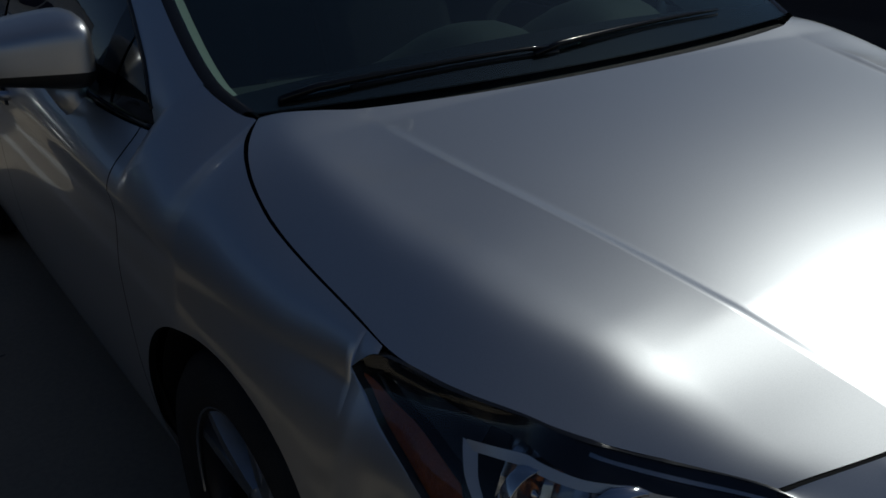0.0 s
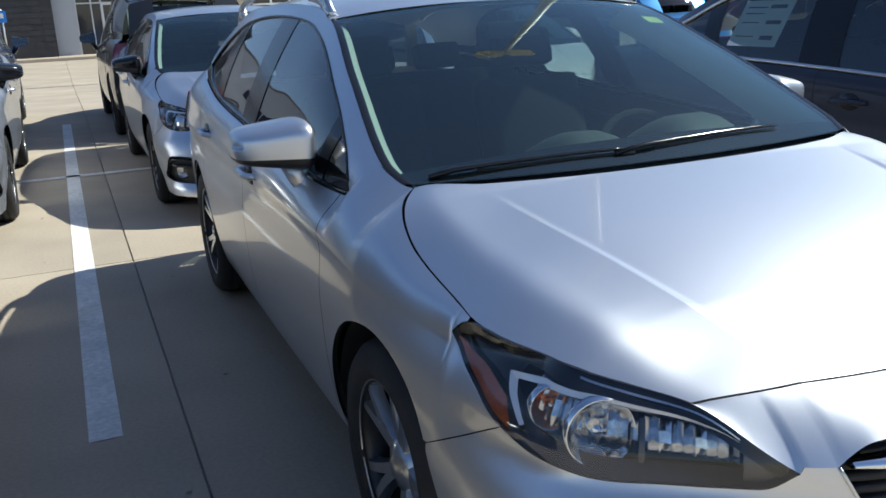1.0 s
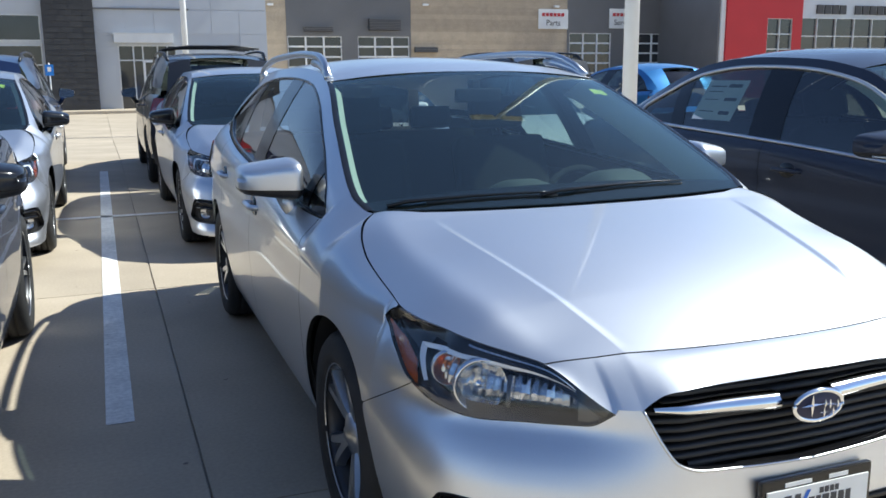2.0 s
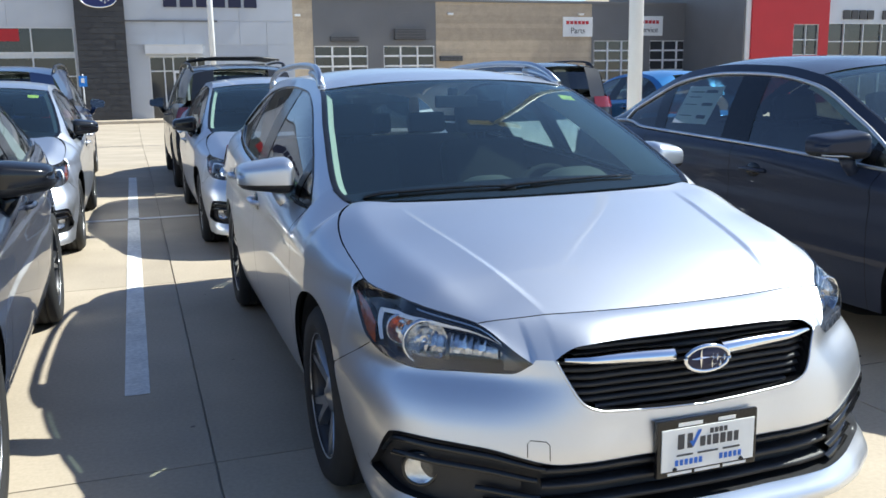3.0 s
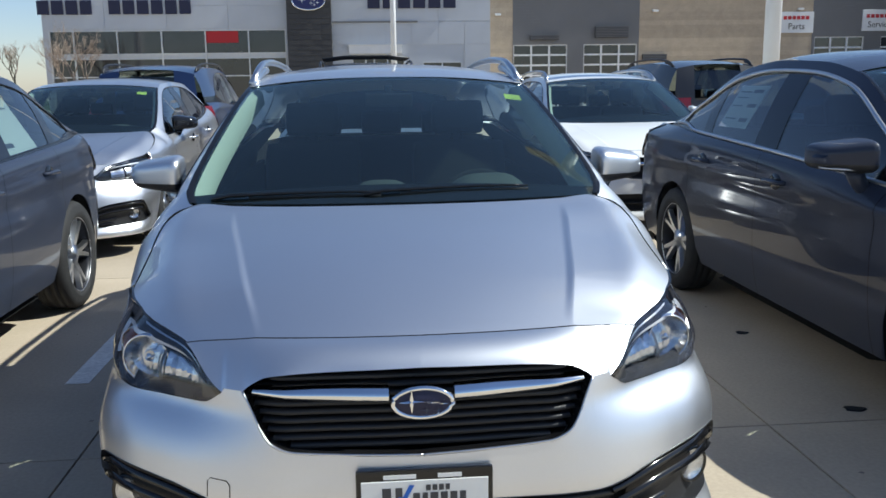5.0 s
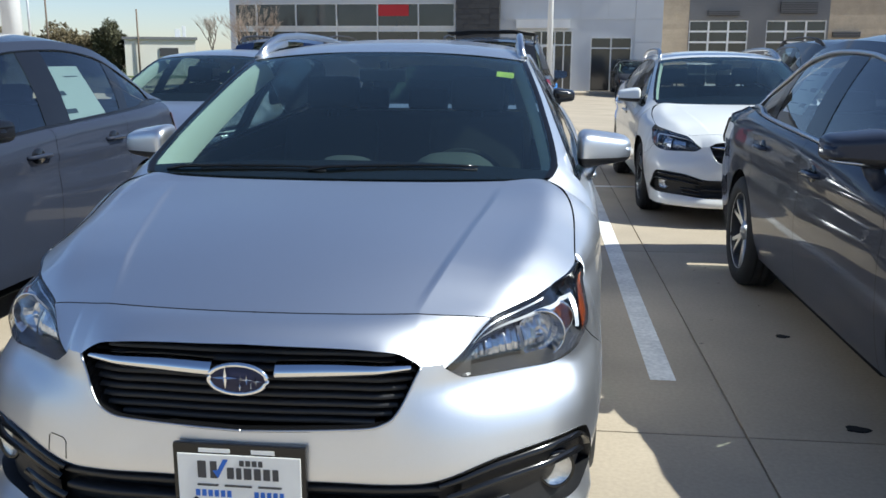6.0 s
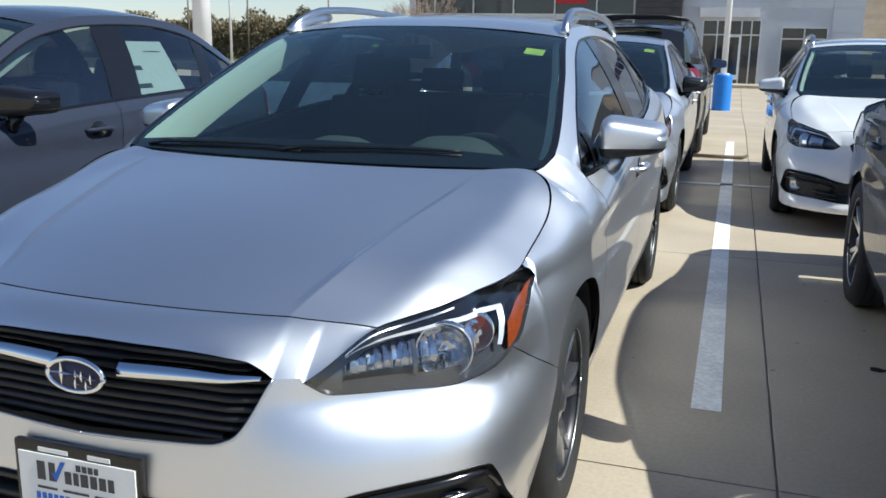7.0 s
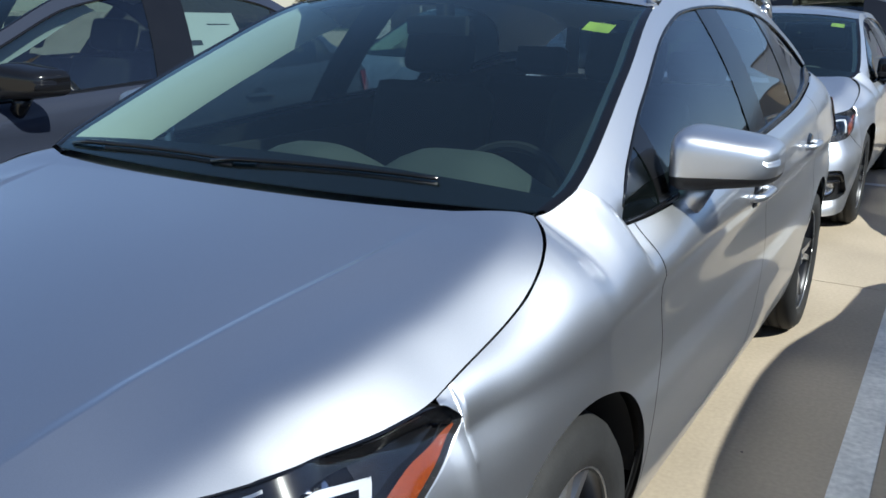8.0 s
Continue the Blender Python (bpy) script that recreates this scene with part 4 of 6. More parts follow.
HATCH = dict(
    plan=[(0, -0.015), (0.1, -0.0135), (0.2, -0.008), (0.36, 0.0), (0.46, 0.02), (0.56, 0.062), (0.66, 0.125), (0.750, 0.196), (0.814, 0.274), (0.850, 0.364),
          (0.868, 0.476), (0.878, 0.62), (0.886, 0.80), (0.888, 1.0), (0.888, 1.6), (0.888, 2.2), (0.886, 3.0), (0.88, 3.6), (0.862, 3.95), (0.82, 4.2), (0.70, 4.36), (0.45, 4.44), (0, 4.46)],
    corner_lean=[(0.15, -0.01), (0.185, -0.034), (0.225, -0.032), (0.262, -0.010), (0.29, 0.0), (0.40, 0.0), (0.48, 0.008), (0.53, 0.022), (0.565, 0.040), (0.595, 0.060), (0.61, 0.067), (0.66, 0.062), (0.70, 0.074), (0.73, 0.092), (0.75, 0.118), (0.765, 0.133), (0.785, 0.126), (0.80, 0.126), (1.0, 0.03), (1.3, 0.0)],
    flank_lean=[(0.3, 0.0), (0.48, 0.004), (0.56, 0.016), (0.64, 0.034), (0.70, 0.048), (0.765, 0.066), (0.80, 0.066), (1.0, 0.10)],
    lean_front=[(0.10, 0.04), (0.165, -0.03), (0.195, -0.046), (0.24, -0.02), (0.30, -0.004), (0.40, -0.008), (0.48, 0.0), (0.56, 0.011), (0.64, 0.025), (0.70, 0.042), (0.78, 0.068), (1.1, 0.2)],
    lean_side=[(0.10, 0.09), (0.22, 0.06), (0.30, 0.035), (0.40, 0.016), (0.52, 0.004), (0.66, 0.0), (0.78, 0.01), (0.84, 0.0), (0.90, 0.012), (1.0, 0.04), (1.3, 0.16)],
    lean_rear=[(0.10, 0.06), (0.3, 0.01), (0.45, 0.0), (0.62, 0.01), (0.75, 0.04), (0.95, 0.07), (1.1, 0.10), (1.4, 0.2)],
    lip=[(0.0, 0.17), (0.5, 0.175), (0.842, 0.37, 0.185), (0.882, 0.66, 0.25)],
    grille_top=[(0.0, 0.708), (0.28, 0.702), (0.353, 0.694), (0.40, 0.674), (0.416, 0.660)],
    grille_bottom=[(0.0, 0.512), (0.29, 0.526), (0.345, 0.543), (0.416, 0.660)],
    lamp_top=[(0.481, 0.027, 0.650), (0.642, 0.112, 0.735), (0.72, 0.17, 0.749), (0.775, 0.235, 0.758), (0.83, 0.335, 0.769), (0.865, 0.485, 0.784), (0.877, 0.603, 0.794), (0.8795, 0.640, 0.766)],
    lamp_bottom=[(0.481, 0.027, 0.650), (0.544, 0.054, 0.619), (0.684, 0.144, 0.614), (0.769, 0.215, 0.611), (0.821, 0.286, 0.618), (0.851, 0.369, 0.628), (0.864, 0.439, 0.650), (0.872, 0.512, 0.690), (0.8765, 0.590, 0.721), (0.8795, 0.640, 0.766)],
    intake_top=[(0.0, 0.40), (0.399, 0.395), (0.604, 0.087, 0.438), (0.775, 0.235, 0.452), (0.80, 0.27, 0.446), (0.815, 0.30, 0.41), (0.830, 0.337, 0.36), (0.851, 0.405, 0.295)],
    intake_bottom=[(0.0, 0.250), (0.40, 0.250), (0.604, 0.087, 0.262), (0.80, 0.27, 0.272), (0.851, 0.405, 0.295)],
    mid=0.33, floor=0.16, hood_corner=(0.642, 0.112), wing_start=0.612, bumper_seam=((0.864, 0.439), 0.66, 0.648, 0.53),
    hood_front=(0.125, 0.759), hood_rear=(0.985, 0.958), hood_dome=0.030, ridge=[(0.10, 0.375), (0.214, 0.402), (0.40, 0.449), (0.63, 0.494), (0.88, 0.541), (1.1, 0.566)], ridge_height=0.0065, ridge_drop=0.24, roll_turn=[(0.1, 0.2), (0.25, 0.35), (0.40, 0.52), (0.60, 0.58), (0.75, 0.62), (0.90, 0.58), (1.05, 0.4), (1.1, 0.3)],
    roll_band=[(0.10, 0.01), (0.25, 0.015), (0.35, 0.055), (0.45, 0.09), (0.60, 0.097), (0.75, 0.078), (0.90, 0.075), (1.05, 0.05), (1.1, 0.02)],
    hood_lamp_end=(0.877, 0.603), hood_back_corner=1.104,
    belt=[(0.605, 0.777, 0.797), (0.70, 0.779, 0.819), (0.80, 0.781, 0.841), (0.88, 0.782, 0.865), (0.95, 0.776, 0.896), (1.01, 0.760, 0.926), (1.05, 0.739, 0.944), (1.08, 0.715, 0.952), (1.104, 0.695, 0.957),
          (1.15, 0.712, 0.960), (1.20, 0.748, 0.950), (1.25, 0.780, 0.930), (1.31, 0.803, 0.914), (1.6, 0.832, 0.925), (2.35, 0.840, 0.972), (3.0, 0.828, 1.008), (3.55, 0.790, 1.06), (3.9, 0.74, 1.10), (4.2, 0.66, 1.10)],
    shoulder=[(0.5, 0.70), (0.625, 0.74), (0.85, 0.76), (1.1, 0.79), (1.4, 0.82), (2.4, 0.86), (3.4, 0.90), (4.2, 0.93)],
    sill=[(0.5, 0.26), (1.3, 0.245), (3.3, 0.25), (4.2, 0.28)],
    panels=[("fender", 0.50, 1.34), ("front_door", 1.34, 2.40), ("rear_door", 2.40, 3.36), ("rear_quarter", 3.36, 4.12)],
    front_axle=0.965, rear_axle=3.635, arch=0.365, wheel=0.315, track=0.757, width=0.885, length=4.46, wheel_style="twin",
    tail_height=0.98, tail_lamp=(4.0, 0.45, 0.82, 0.98),
    roof_edge=[(0, 0.712, 1.125, 0.961), (0.06, 0.733, 1.22, 1.000), (0.2, 0.678, 1.62, 1.185), (0.335, 0.604, 2.02, 1.345), (0.40, 0.580, 2.25, 1.385),
               (0.55, 0.570, 2.75, 1.405), (0.70, 0.566, 3.3, 1.395), (0.85, 0.55, 3.8, 1.345), (1.0, 0.52, 4.12, 1.265)],
    belt_y=[(0, 1.13), (0.06, 1.30), (0.2, 1.62), (0.335, 2.0), (0.55, 2.65), (0.75, 3.3), (0.9, 3.8), (1.0, 4.12)],
    glass_low=[(0, 0.02), (0.055, 0.02), (0.7, 0.03), (0.80, 0.06), (0.86, 0.16), (1, 0.2)],
    glass_high=[(0, 0.02), (0.055, 0.02), (0.075, 0.34), (0.12, 0.64), (0.2, 0.79), (0.335, 0.86), (0.45, 0.885), (0.6, 0.88), (0.7, 0.83), (0.78, 0.68), (0.84, 0.42), (0.88, 0.18), (1, 0.2)],
    tumble=0.018, panes=[(0.0, 0.155, SIDE_GLASS), (0.165, 0.475, SIDE_GLASS), (0.505, 0.70, SIDE_GLASS), (0.72, 0.9, DARK_GLASS)], pillars=[(0.148, 0.172), (0.46, 0.52), (0.69, 0.73)],
    roof_span=(0.335, 1.0), roof_centre=[(1.9, 1.362), (2.3, 1.425), (2.8, 1.452), (3.4, 1.44), (3.9, 1.385), (4.15, 1.32)], header_bow=0.055,
    screen_u0=0.0, screen_foot=(1.07, 0.955), back_base=(0.58, 4.33, 1.02), deck_dome=0.0,
    cabin=(1.1, 3.9), cabin_lift=0.0, seat_y=2.05, mirror=(0.915, 1.64, 1.015), handles=[(2.2, 0.845), (3.15, 0.875)],
    rails=(0.345, 0.95), rail_material=SATIN)


def warped(base, **changes):
    d = dict(base)
    d.update(changes)
    return d


SEDAN = warped(
    HATCH,
    plan=[(0, -0.015), (0.1, -0.0135), (0.2, -0.008), (0.36, 0.004), (0.46, 0.03), (0.56, 0.075), (0.66, 0.14), (0.76, 0.225), (0.83, 0.33), (0.875, 0.47), (0.897, 0.66),
          (0.912, 0.95), (0.92, 1.4), (0.92, 2.2), (0.918, 3.0), (0.912, 3.7), (0.89, 4.2), (0.84, 4.52), (0.72, 4.72), (0.45, 4.81), (0, 4.84)],
    belt=[(0.60, 0.800, 0.80), (0.75, 0.822, 0.862), (0.92, 0.81, 0.915), (1.02, 0.775, 0.946), (1.104, 0.725, 0.962), (1.18, 0.755, 0.96), (1.32, 0.83, 0.925),
          (1.6, 0.86, 0.942), (2.35, 0.872, 0.985), (3.0, 0.862, 1.01), (3.55, 0.835, 1.03), (3.95, 0.79, 1.05), (4.5, 0.70, 1.05)],
    shoulder=[(0.5, 0.70), (0.625, 0.74), (0.85, 0.77), (1.1, 0.80), (1.4, 0.83), (2.4, 0.87), (3.4, 0.91), (4.5, 0.95)],
    panels=[("fender", 0.50, 1.40), ("front_door", 1.40, 2.46), ("rear_door", 2.46, 3.42), ("rear_quarter", 3.42, 4.45)],
    front_axle=0.93, rear_axle=3.66, arch=0.375, wheel=0.335, track=0.80, width=0.917, length=4.84, wheel_style="twin",
    tail_height=1.0, tail_lamp=(4.42, 0.40, 0.80, 0.97),
    roof_edge=[(0, 0.755, 1.13, 0.962), (0.06, 0.765, 1.24, 1.0), (0.2, 0.70, 1.66, 1.20), (0.335, 0.625, 2.08, 1.38), (0.45, 0.60, 2.45, 1.435),
               (0.6, 0.595, 2.9, 1.45), (0.72, 0.60, 3.3, 1.415), (0.85, 0.63, 3.72, 1.275), (1.0, 0.67, 4.12, 1.09)],
    belt_y=[(0, 1.13), (0.06, 1.32), (0.2, 1.62), (0.335, 2.0), (0.55, 2.65), (0.75, 3.25), (0.9, 3.75), (1.0, 4.12)],
    glass_low=[(0, 0.02), (0.055, 0.02), (0.7, 0.03), (0.84, 0.05), (0.90, 0.18), (1, 0.2)],
    glass_high=[(0, 0.02), (0.055, 0.02), (0.075, 0.34), (0.12, 0.64), (0.2, 0.79), (0.335, 0.86), (0.5, 0.88), (0.65, 0.87), (0.76, 0.83), (0.83, 0.75), (0.88, 0.64), (0.905, 0.50), (0.912, 0.2), (1, 0.2)],
    panes=[(0.0, 0.13, SIDE_GLASS), (0.14, 0.48, SIDE_GLASS), (0.52, 0.765, SIDE_GLASS), (0.78, 0.92, DARK_GLASS)], pillars=[(0.125, 0.145), (0.465, 0.535), (0.755, 0.79)],
    roof_span=(0.335, 0.80), roof_centre=[(1.9, 1.40), (2.4, 1.485), (2.9, 1.505), (3.3, 1.475), (3.6, 1.42)], header_bow=0.06,
    back_base=(0.64, 4.15, 1.07), deck_dome=0.02, chrome_line=True,
    cabin=(1.1, 4.0), cabin_lift=0.03, seat_y=2.1, mirror=(0.97, 1.57, 1.04), handles=[(2.24, 0.86), (3.2, 0.885)], rails=None)

SUV = warped(
    HATCH,
    plan=[(0, -0.015), (0.1, -0.0135), (0.2, -0.008), (0.36, 0.012), (0.46, 0.07), (0.56, 0.13), (0.66, 0.21), (0.76, 0.34), (0.84, 0.50), (0.89, 0.70),
          (0.905, 1.0), (0.91, 1.4), (0.91, 2.2), (0.91, 3.0), (0.90, 3.7), (0.885, 4.15), (0.85, 4.42), (0.72, 4.57), (0.45, 4.62), (0, 4.64)],
    belt=[(0.60, 0.785, 0.79), (0.75, 0.80, 0.87), (0.92, 0.79, 0.95), (1.02, 0.765, 1.0), (1.104, 0.725, 1.03), (1.18, 0.755, 1.03), (1.32, 0.83, 1.02),
          (1.6, 0.86, 1.03), (2.35, 0.865, 1.06), (3.0, 0.86, 1.09), (3.55, 0.84, 1.12), (3.95, 0.80, 1.14), (4.4, 0.72, 1.14)],
    shoulder=[(0.5, 0.70), (0.625, 0.74), (0.85, 0.80), (1.1, 0.84), (1.4, 0.90), (2.4, 0.94), (3.4, 0.98), (4.4, 1.0)],
    sill=[(0.5, 0.34), (1.3, 0.34), (3.3, 0.34), (4.3, 0.36)], hood_rear=(0.985, 1.03), screen_foot=(1.07, 1.03),
    panels=[("fender", 0.50, 1.40), ("front_door", 1.40, 2.46), ("rear_door", 2.46, 3.42), ("rear_quarter", 3.42, 4.36)],
    front_axle=0.95, rear_axle=3.66, arch=0.40, wheel=0.355, track=0.79, width=0.905, length=4.64, wheel_style="twin", floor=0.24,
    tail_height=1.06, tail_lamp=(4.25, 0.40, 0.93, 1.10),
    roof_edge=[(0, 0.755, 1.13, 1.032), (0.06, 0.765, 1.24, 1.07), (0.2, 0.72, 1.62, 1.30), (0.335, 0.66, 2.0, 1.53), (0.45, 0.64, 2.35, 1.59),
               (0.6, 0.64, 2.9, 1.61), (0.72, 0.64, 3.3, 1.61), (0.85, 0.63, 3.9, 1.585), (1.0, 0.60, 4.36, 1.52)],
    belt_y=[(0, 1.13), (0.06, 1.32), (0.2, 1.62), (0.335, 2.0), (0.55, 2.65), (0.75, 3.3), (0.9, 3.95), (1.0, 4.36)],
    roof_centre=[(1.9, 1.56), (2.4, 1.64), (2.9, 1.66), (3.5, 1.655), (4.36, 1.58)], back_base=(0.66, 4.56, 1.09),
    cabin=(1.1, 4.2), cabin_lift=0.12, mirror=(1.0, 1.66, 1.12), handles=[(2.24, 0.95), (3.2, 0.98)], rails=(0.36, 0.95), rail_material=PLASTIC)

SHORT_SEDAN = warped(
    SEDAN,
    plan=[(x, y if y < 1.0 else 1.0 + (y - 1.0) * (3.58 / 3.84)) for x, y in SEDAN["plan"]],
    belt=[(y if y < 1.2 else y + 0.17, x, z) for y, x, z in SEDAN["belt"]],
    roof_edge=[(u, x, y + 0.10 + 0.12 * min(1, u * 4) - 0.22 * max(0, u - 0.8) * 5 * 0.6, z) for u, x, y, z in SEDAN["roof_edge"]],
    belt_y=[(u, y + 0.10 + 0.08 * min(1, u * 4) - 0.18 * max(0, u - 0.75) * 4 * 0.4) for u, y in SEDAN["belt_y"]],
    roof_centre=[(y + 0.2, z) for y, z in SEDAN["roof_centre"]],
    panels=[("fender", 0.50, 1.52), ("front_door", 1.52, 2.55), ("rear_door", 2.55, 3.40), ("rear_quarter", 3.40, 4.20)],
    front_axle=0.98, rear_axle=3.63, length=4.58, tail_lamp=(4.18, 0.40, 0.80, 0.97), back_base=(0.64, 4.12, 1.07), chrome_line=False,
    mirror=(0.975, 1.82, 1.03), seat_y=2.25, handles=[(2.36, 0.86), (3.2, 0.885)])


def front_face(car, sh, spec, c, paint, detail):
    """Lamps, grille, lower intake, fog lamps and badge of a car's nose."""
    fine = detail > 0.8
    n = 60 if fine else 26

    def band(keys_hi, keys_lo, f0, f1, g0, g1, inset, rows=6, cols=None, inset_hi=None):
        """A patch of the opening between two height curves: fractions f of its length and g of its height."""
        s0, s1 = keys_hi[0][0], keys_hi[-1][0]
        s = np.linspace(s0 + (s1 - s0) * f0, s0 + (s1 - s0) * f1, cols or n)
        lo, hi = spl(keys_lo, s)[:, 0], spl(keys_hi, s)[:, 0]
        k = np.linspace(g0, g1, rows)[None]
        z = lo[:, None] + (hi - lo)[:, None] * k
        ins = inset if inset_hi is None else inset + (inset_hi - inset) * np.linspace(0, 1, rows)[None]
        return sh.at(np.repeat(s[:, None], rows, 1), z, ins)

    def under(keys_hi, keys_lo, f0, f1, d0, d1, inset0, inset1, cols=None):
        """A strip that runs d0 to d1 below the upper edge of an opening."""
        s0, s1 = keys_hi[0][0], keys_hi[-1][0]
        s = np.linspace(s0 + (s1 - s0) * f0, s0 + (s1 - s0) * f1, cols or n)
        lo, hi = spl(keys_lo, s)[:, 0], spl(keys_hi, s)[:, 0]
        return np.stack([sh.at(s, np.maximum(hi - d, lo + 0.004 * (1 - j)), i) for j, d, i in ((0, d0, inset0), (1, d1, inset1))], 1)

    def wall_of(keys, d0, d1, cols=None):
        s = np.linspace(keys[0][0], keys[-1][0], cols or n)
        z = spl(keys, s)[:, 0]
        return np.stack([sh.at(s, z, d0), sh.at(s, z, d1)], 1)

    def disc(centre, facing, profile, material, parent, name, label="", turn=28):
        v, f = lathe(profile, turn)
        q = Vector(facing).to_track_quat("X", "Z").to_matrix().to_4x4()
        return mesh_object(name, [Vector(centre) + q @ Vector(p) for p in v], f, material, parent, label)

    for side in (1, -1):
        # ---- headlamp ----
        T, B = c["hl_top"], c["hl_bot"]
        lamp = sheet("headlamp", band(T, B, 0, 1, 0, 1, 0.085, 6), SMOKE, car, side, "headlamp with bright brow and amber corner")
        sheet("lamp_bezel", wall_of(B, -0.001, 0.085), SMOKE, lamp, side, flip=True)
        sheet("lamp_bezel", wall_of(T, -0.001, 0.085), GLOSS_BLACK, lamp, side)
        sheet("lamp_lens", band(T, B, 0.004, 0.996, 0.0, 1.0, -0.002, 8), LENS, lamp, side, "clear lens")
        sheet("lamp_bezel", under(T, B, 0.02, 0.985, 0.0, 0.030, 0.008, 0.014), GLOSS_BLACK, lamp, side, flip=True)
        sheet("lamp_trim", under(T, B, 0.12, 0.92, 0.009, 0.012, 0.006, 0.007), SATIN, lamp, side, "thin bright line in the dark brow", flip=True)
        # bright brow that turns down at its outer end
        L = lambda f: T[0][0] + (T[-1][0] - T[0][0]) * f
        f = np.linspace(0.12, 0.775, n)
        drop = np.interp(f, [0.12, 0.2, 0.32, 0.46, 0.67, 0.775], [0.014, 0.021, 0.022, 0.022, 0.032, 0.044])
        thick = np.interp(f, [0.12, 0.3, 0.775], [0.005, 0.009, 0.011])
        zt = spl(T, L(f))[:, 0] - drop
        sheet("lamp_brow", np.stack([sh.at(L(f), zt, 0.008), sh.at(L(f), zt - thick, 0.016)], 1), BROW, lamp, side, "bright brow strip", flip=True)
        t = np.linspace(0, 1, 10)
        fo, zo = np.interp(t, [0, 0.5, 1], [0.782, 0.752, 0.690]), np.interp(t, [0, 0.5, 1], [0.738, 0.706, 0.664])
        fi, zi = np.interp(t, [0, 0.5, 1], [0.757, 0.738, 0.686]), np.interp(t, [0, 0.5, 1], [0.728, 0.704, 0.664])
        sheet("lamp_brow", np.stack([sh.at(L(fo), zo, 0.009), sh.at(L(fi), zi, 0.018)], 1), BROW, lamp, side, flip=True)
        sheet("lamp_bezel", band(T, B, 0.03, 0.76, 0.0, 0.14, 0.008, 4, inset_hi=0.045), SMOKE, lamp, side, "smoked lower bezel")
        sheet("lamp_bezel", band(T, B, 0.765, 0.992, 0.0, 0.80, 0.026, 4, 14), GLOSS_BLACK, lamp, side)
        f = np.linspace(0.722, 0.982, 18)
        lo = spl(B, L(f))[:, 0] + 0.004
        tall = np.interp(f, [0.722, 0.753, 0.789, 0.878, 0.958, 0.982], [0.018, 0.044, 0.042, 0.029, 0.013, 0.004])
        sheet("lamp_reflector", np.stack([sh.at(L(f), lo + tall * k, 0.006) for k in np.linspace(0, 1, 6)], 1), AMBER, lamp, side, "amber side reflector")
        if not fine:
            for f in (0.24, 0.44, 0.66):
                sheet("lamp_bowl", band(T, B, f, f + 0.17, 0.16, 0.70, 0.05, 4, 5), FACET, lamp, side, smooth=False)
        else:
            # back wall of the reflectors, folded into upright ribs
            for f0, f1, g0, g1, ribs, d0, d1 in ((0.10, 0.33, 0.26, 0.66, 9, 0.050, 0.040), (0.33, 0.755, 0.14, 0.69, 14, 0.074, 0.060)):
                cols = ribs * 2 + 1
                P = band(T, B, f0, f1, g0, g1, d0, 4, cols)
                Q = band(T, B, f0, f1, g0, g1, d1, 4, cols)
                P[1::2] = Q[1::2]
                P[2::6, 1:3] = (P[2::6, 1:3] + Q[2::6, 1:3]) / 2
                sheet("lamp_facet", P, FACET, lamp, side, "ribbed chrome reflector", smooth=False)
            # step between the two reflectors and a smoked tip
            sheet("lamp_bezel", band(T, B, 0.325, 0.340, 0.14, 0.66, 0.034, 4, 4), SMOKE, lamp, side)
            sheet("lamp_bezel", band(T, B, 0.0, 0.11, 0.0, 0.87, 0.020, 4, 8), SMOKE, lamp, side)
            face = (side * 0.22, -1, 0.02)
            for f, g, r, skin in ((0.465, 0.41, 0.060, FACET), (0.665, 0.43, 0.041, AMBER_CHROME)):
                s = T[0][0] + (T[-1][0] - T[0][0]) * f
                lo, hi = spl(B, [s])[0, 0], spl(T, [s])[0, 0]
                p = sh.at(s, lo + (hi - lo) * g, 0.058) * np.array([side, 1, 1])
                v, fc = lathe([(r * 0.18, -0.030), (r * 0.5, -0.022), (r * 0.8, -0.004), (r, 0.018)], 26)
                q = Vector(face).to_track_quat("X", "Z").to_matrix().to_4x4()
                bowl = mesh_object("lamp_bowl", [Vector(p) + q @ Vector(k) for k in v], fc, skin, lamp, "faceted lamp bowl", smooth=False)
                disc(p, face, [(r * 0.985, 0.014), (r, 0.021), (r * 1.05, 0.020), (r * 1.06, 0.0)], CHROME, bowl, "bowl_rim")
                disc(p, face, [(0.0, 0.010), (r * 0.16, 0.006), (r * 0.24, -0.006), (r * 0.24, -0.032)], CHROME, bowl, "lamp_bulb")

    # ---- grille ----
    T, B = c["gr_top"], c["gr_bot"]
    g = sheet("grille", np.concatenate([band(T, B, 0, 1, 0, 1, 0.09, 5)[::-1] * (-1, 1, 1), band(T, B, 0, 1, 0, 1, 0.09, 5)[1:]]), PLASTIC, car, label="black slatted grille with a bright wing bar")
    for side in (1, -1):
        sheet("grille_surround", wall_of(B, -0.001, 0.09), GLOSS_BLACK, g, side)
        sheet("grille_surround", wall_of(T, -0.001, 0.09), GLOSS_BLACK, g, side)
        edge = wall_of(B, -0.002, 0.0)[:, 0] * (side, 1, 1)
        mesh_object("grille_edge", *tube(edge, 0.0032, 6), SATIN, g, "bright grille edge")
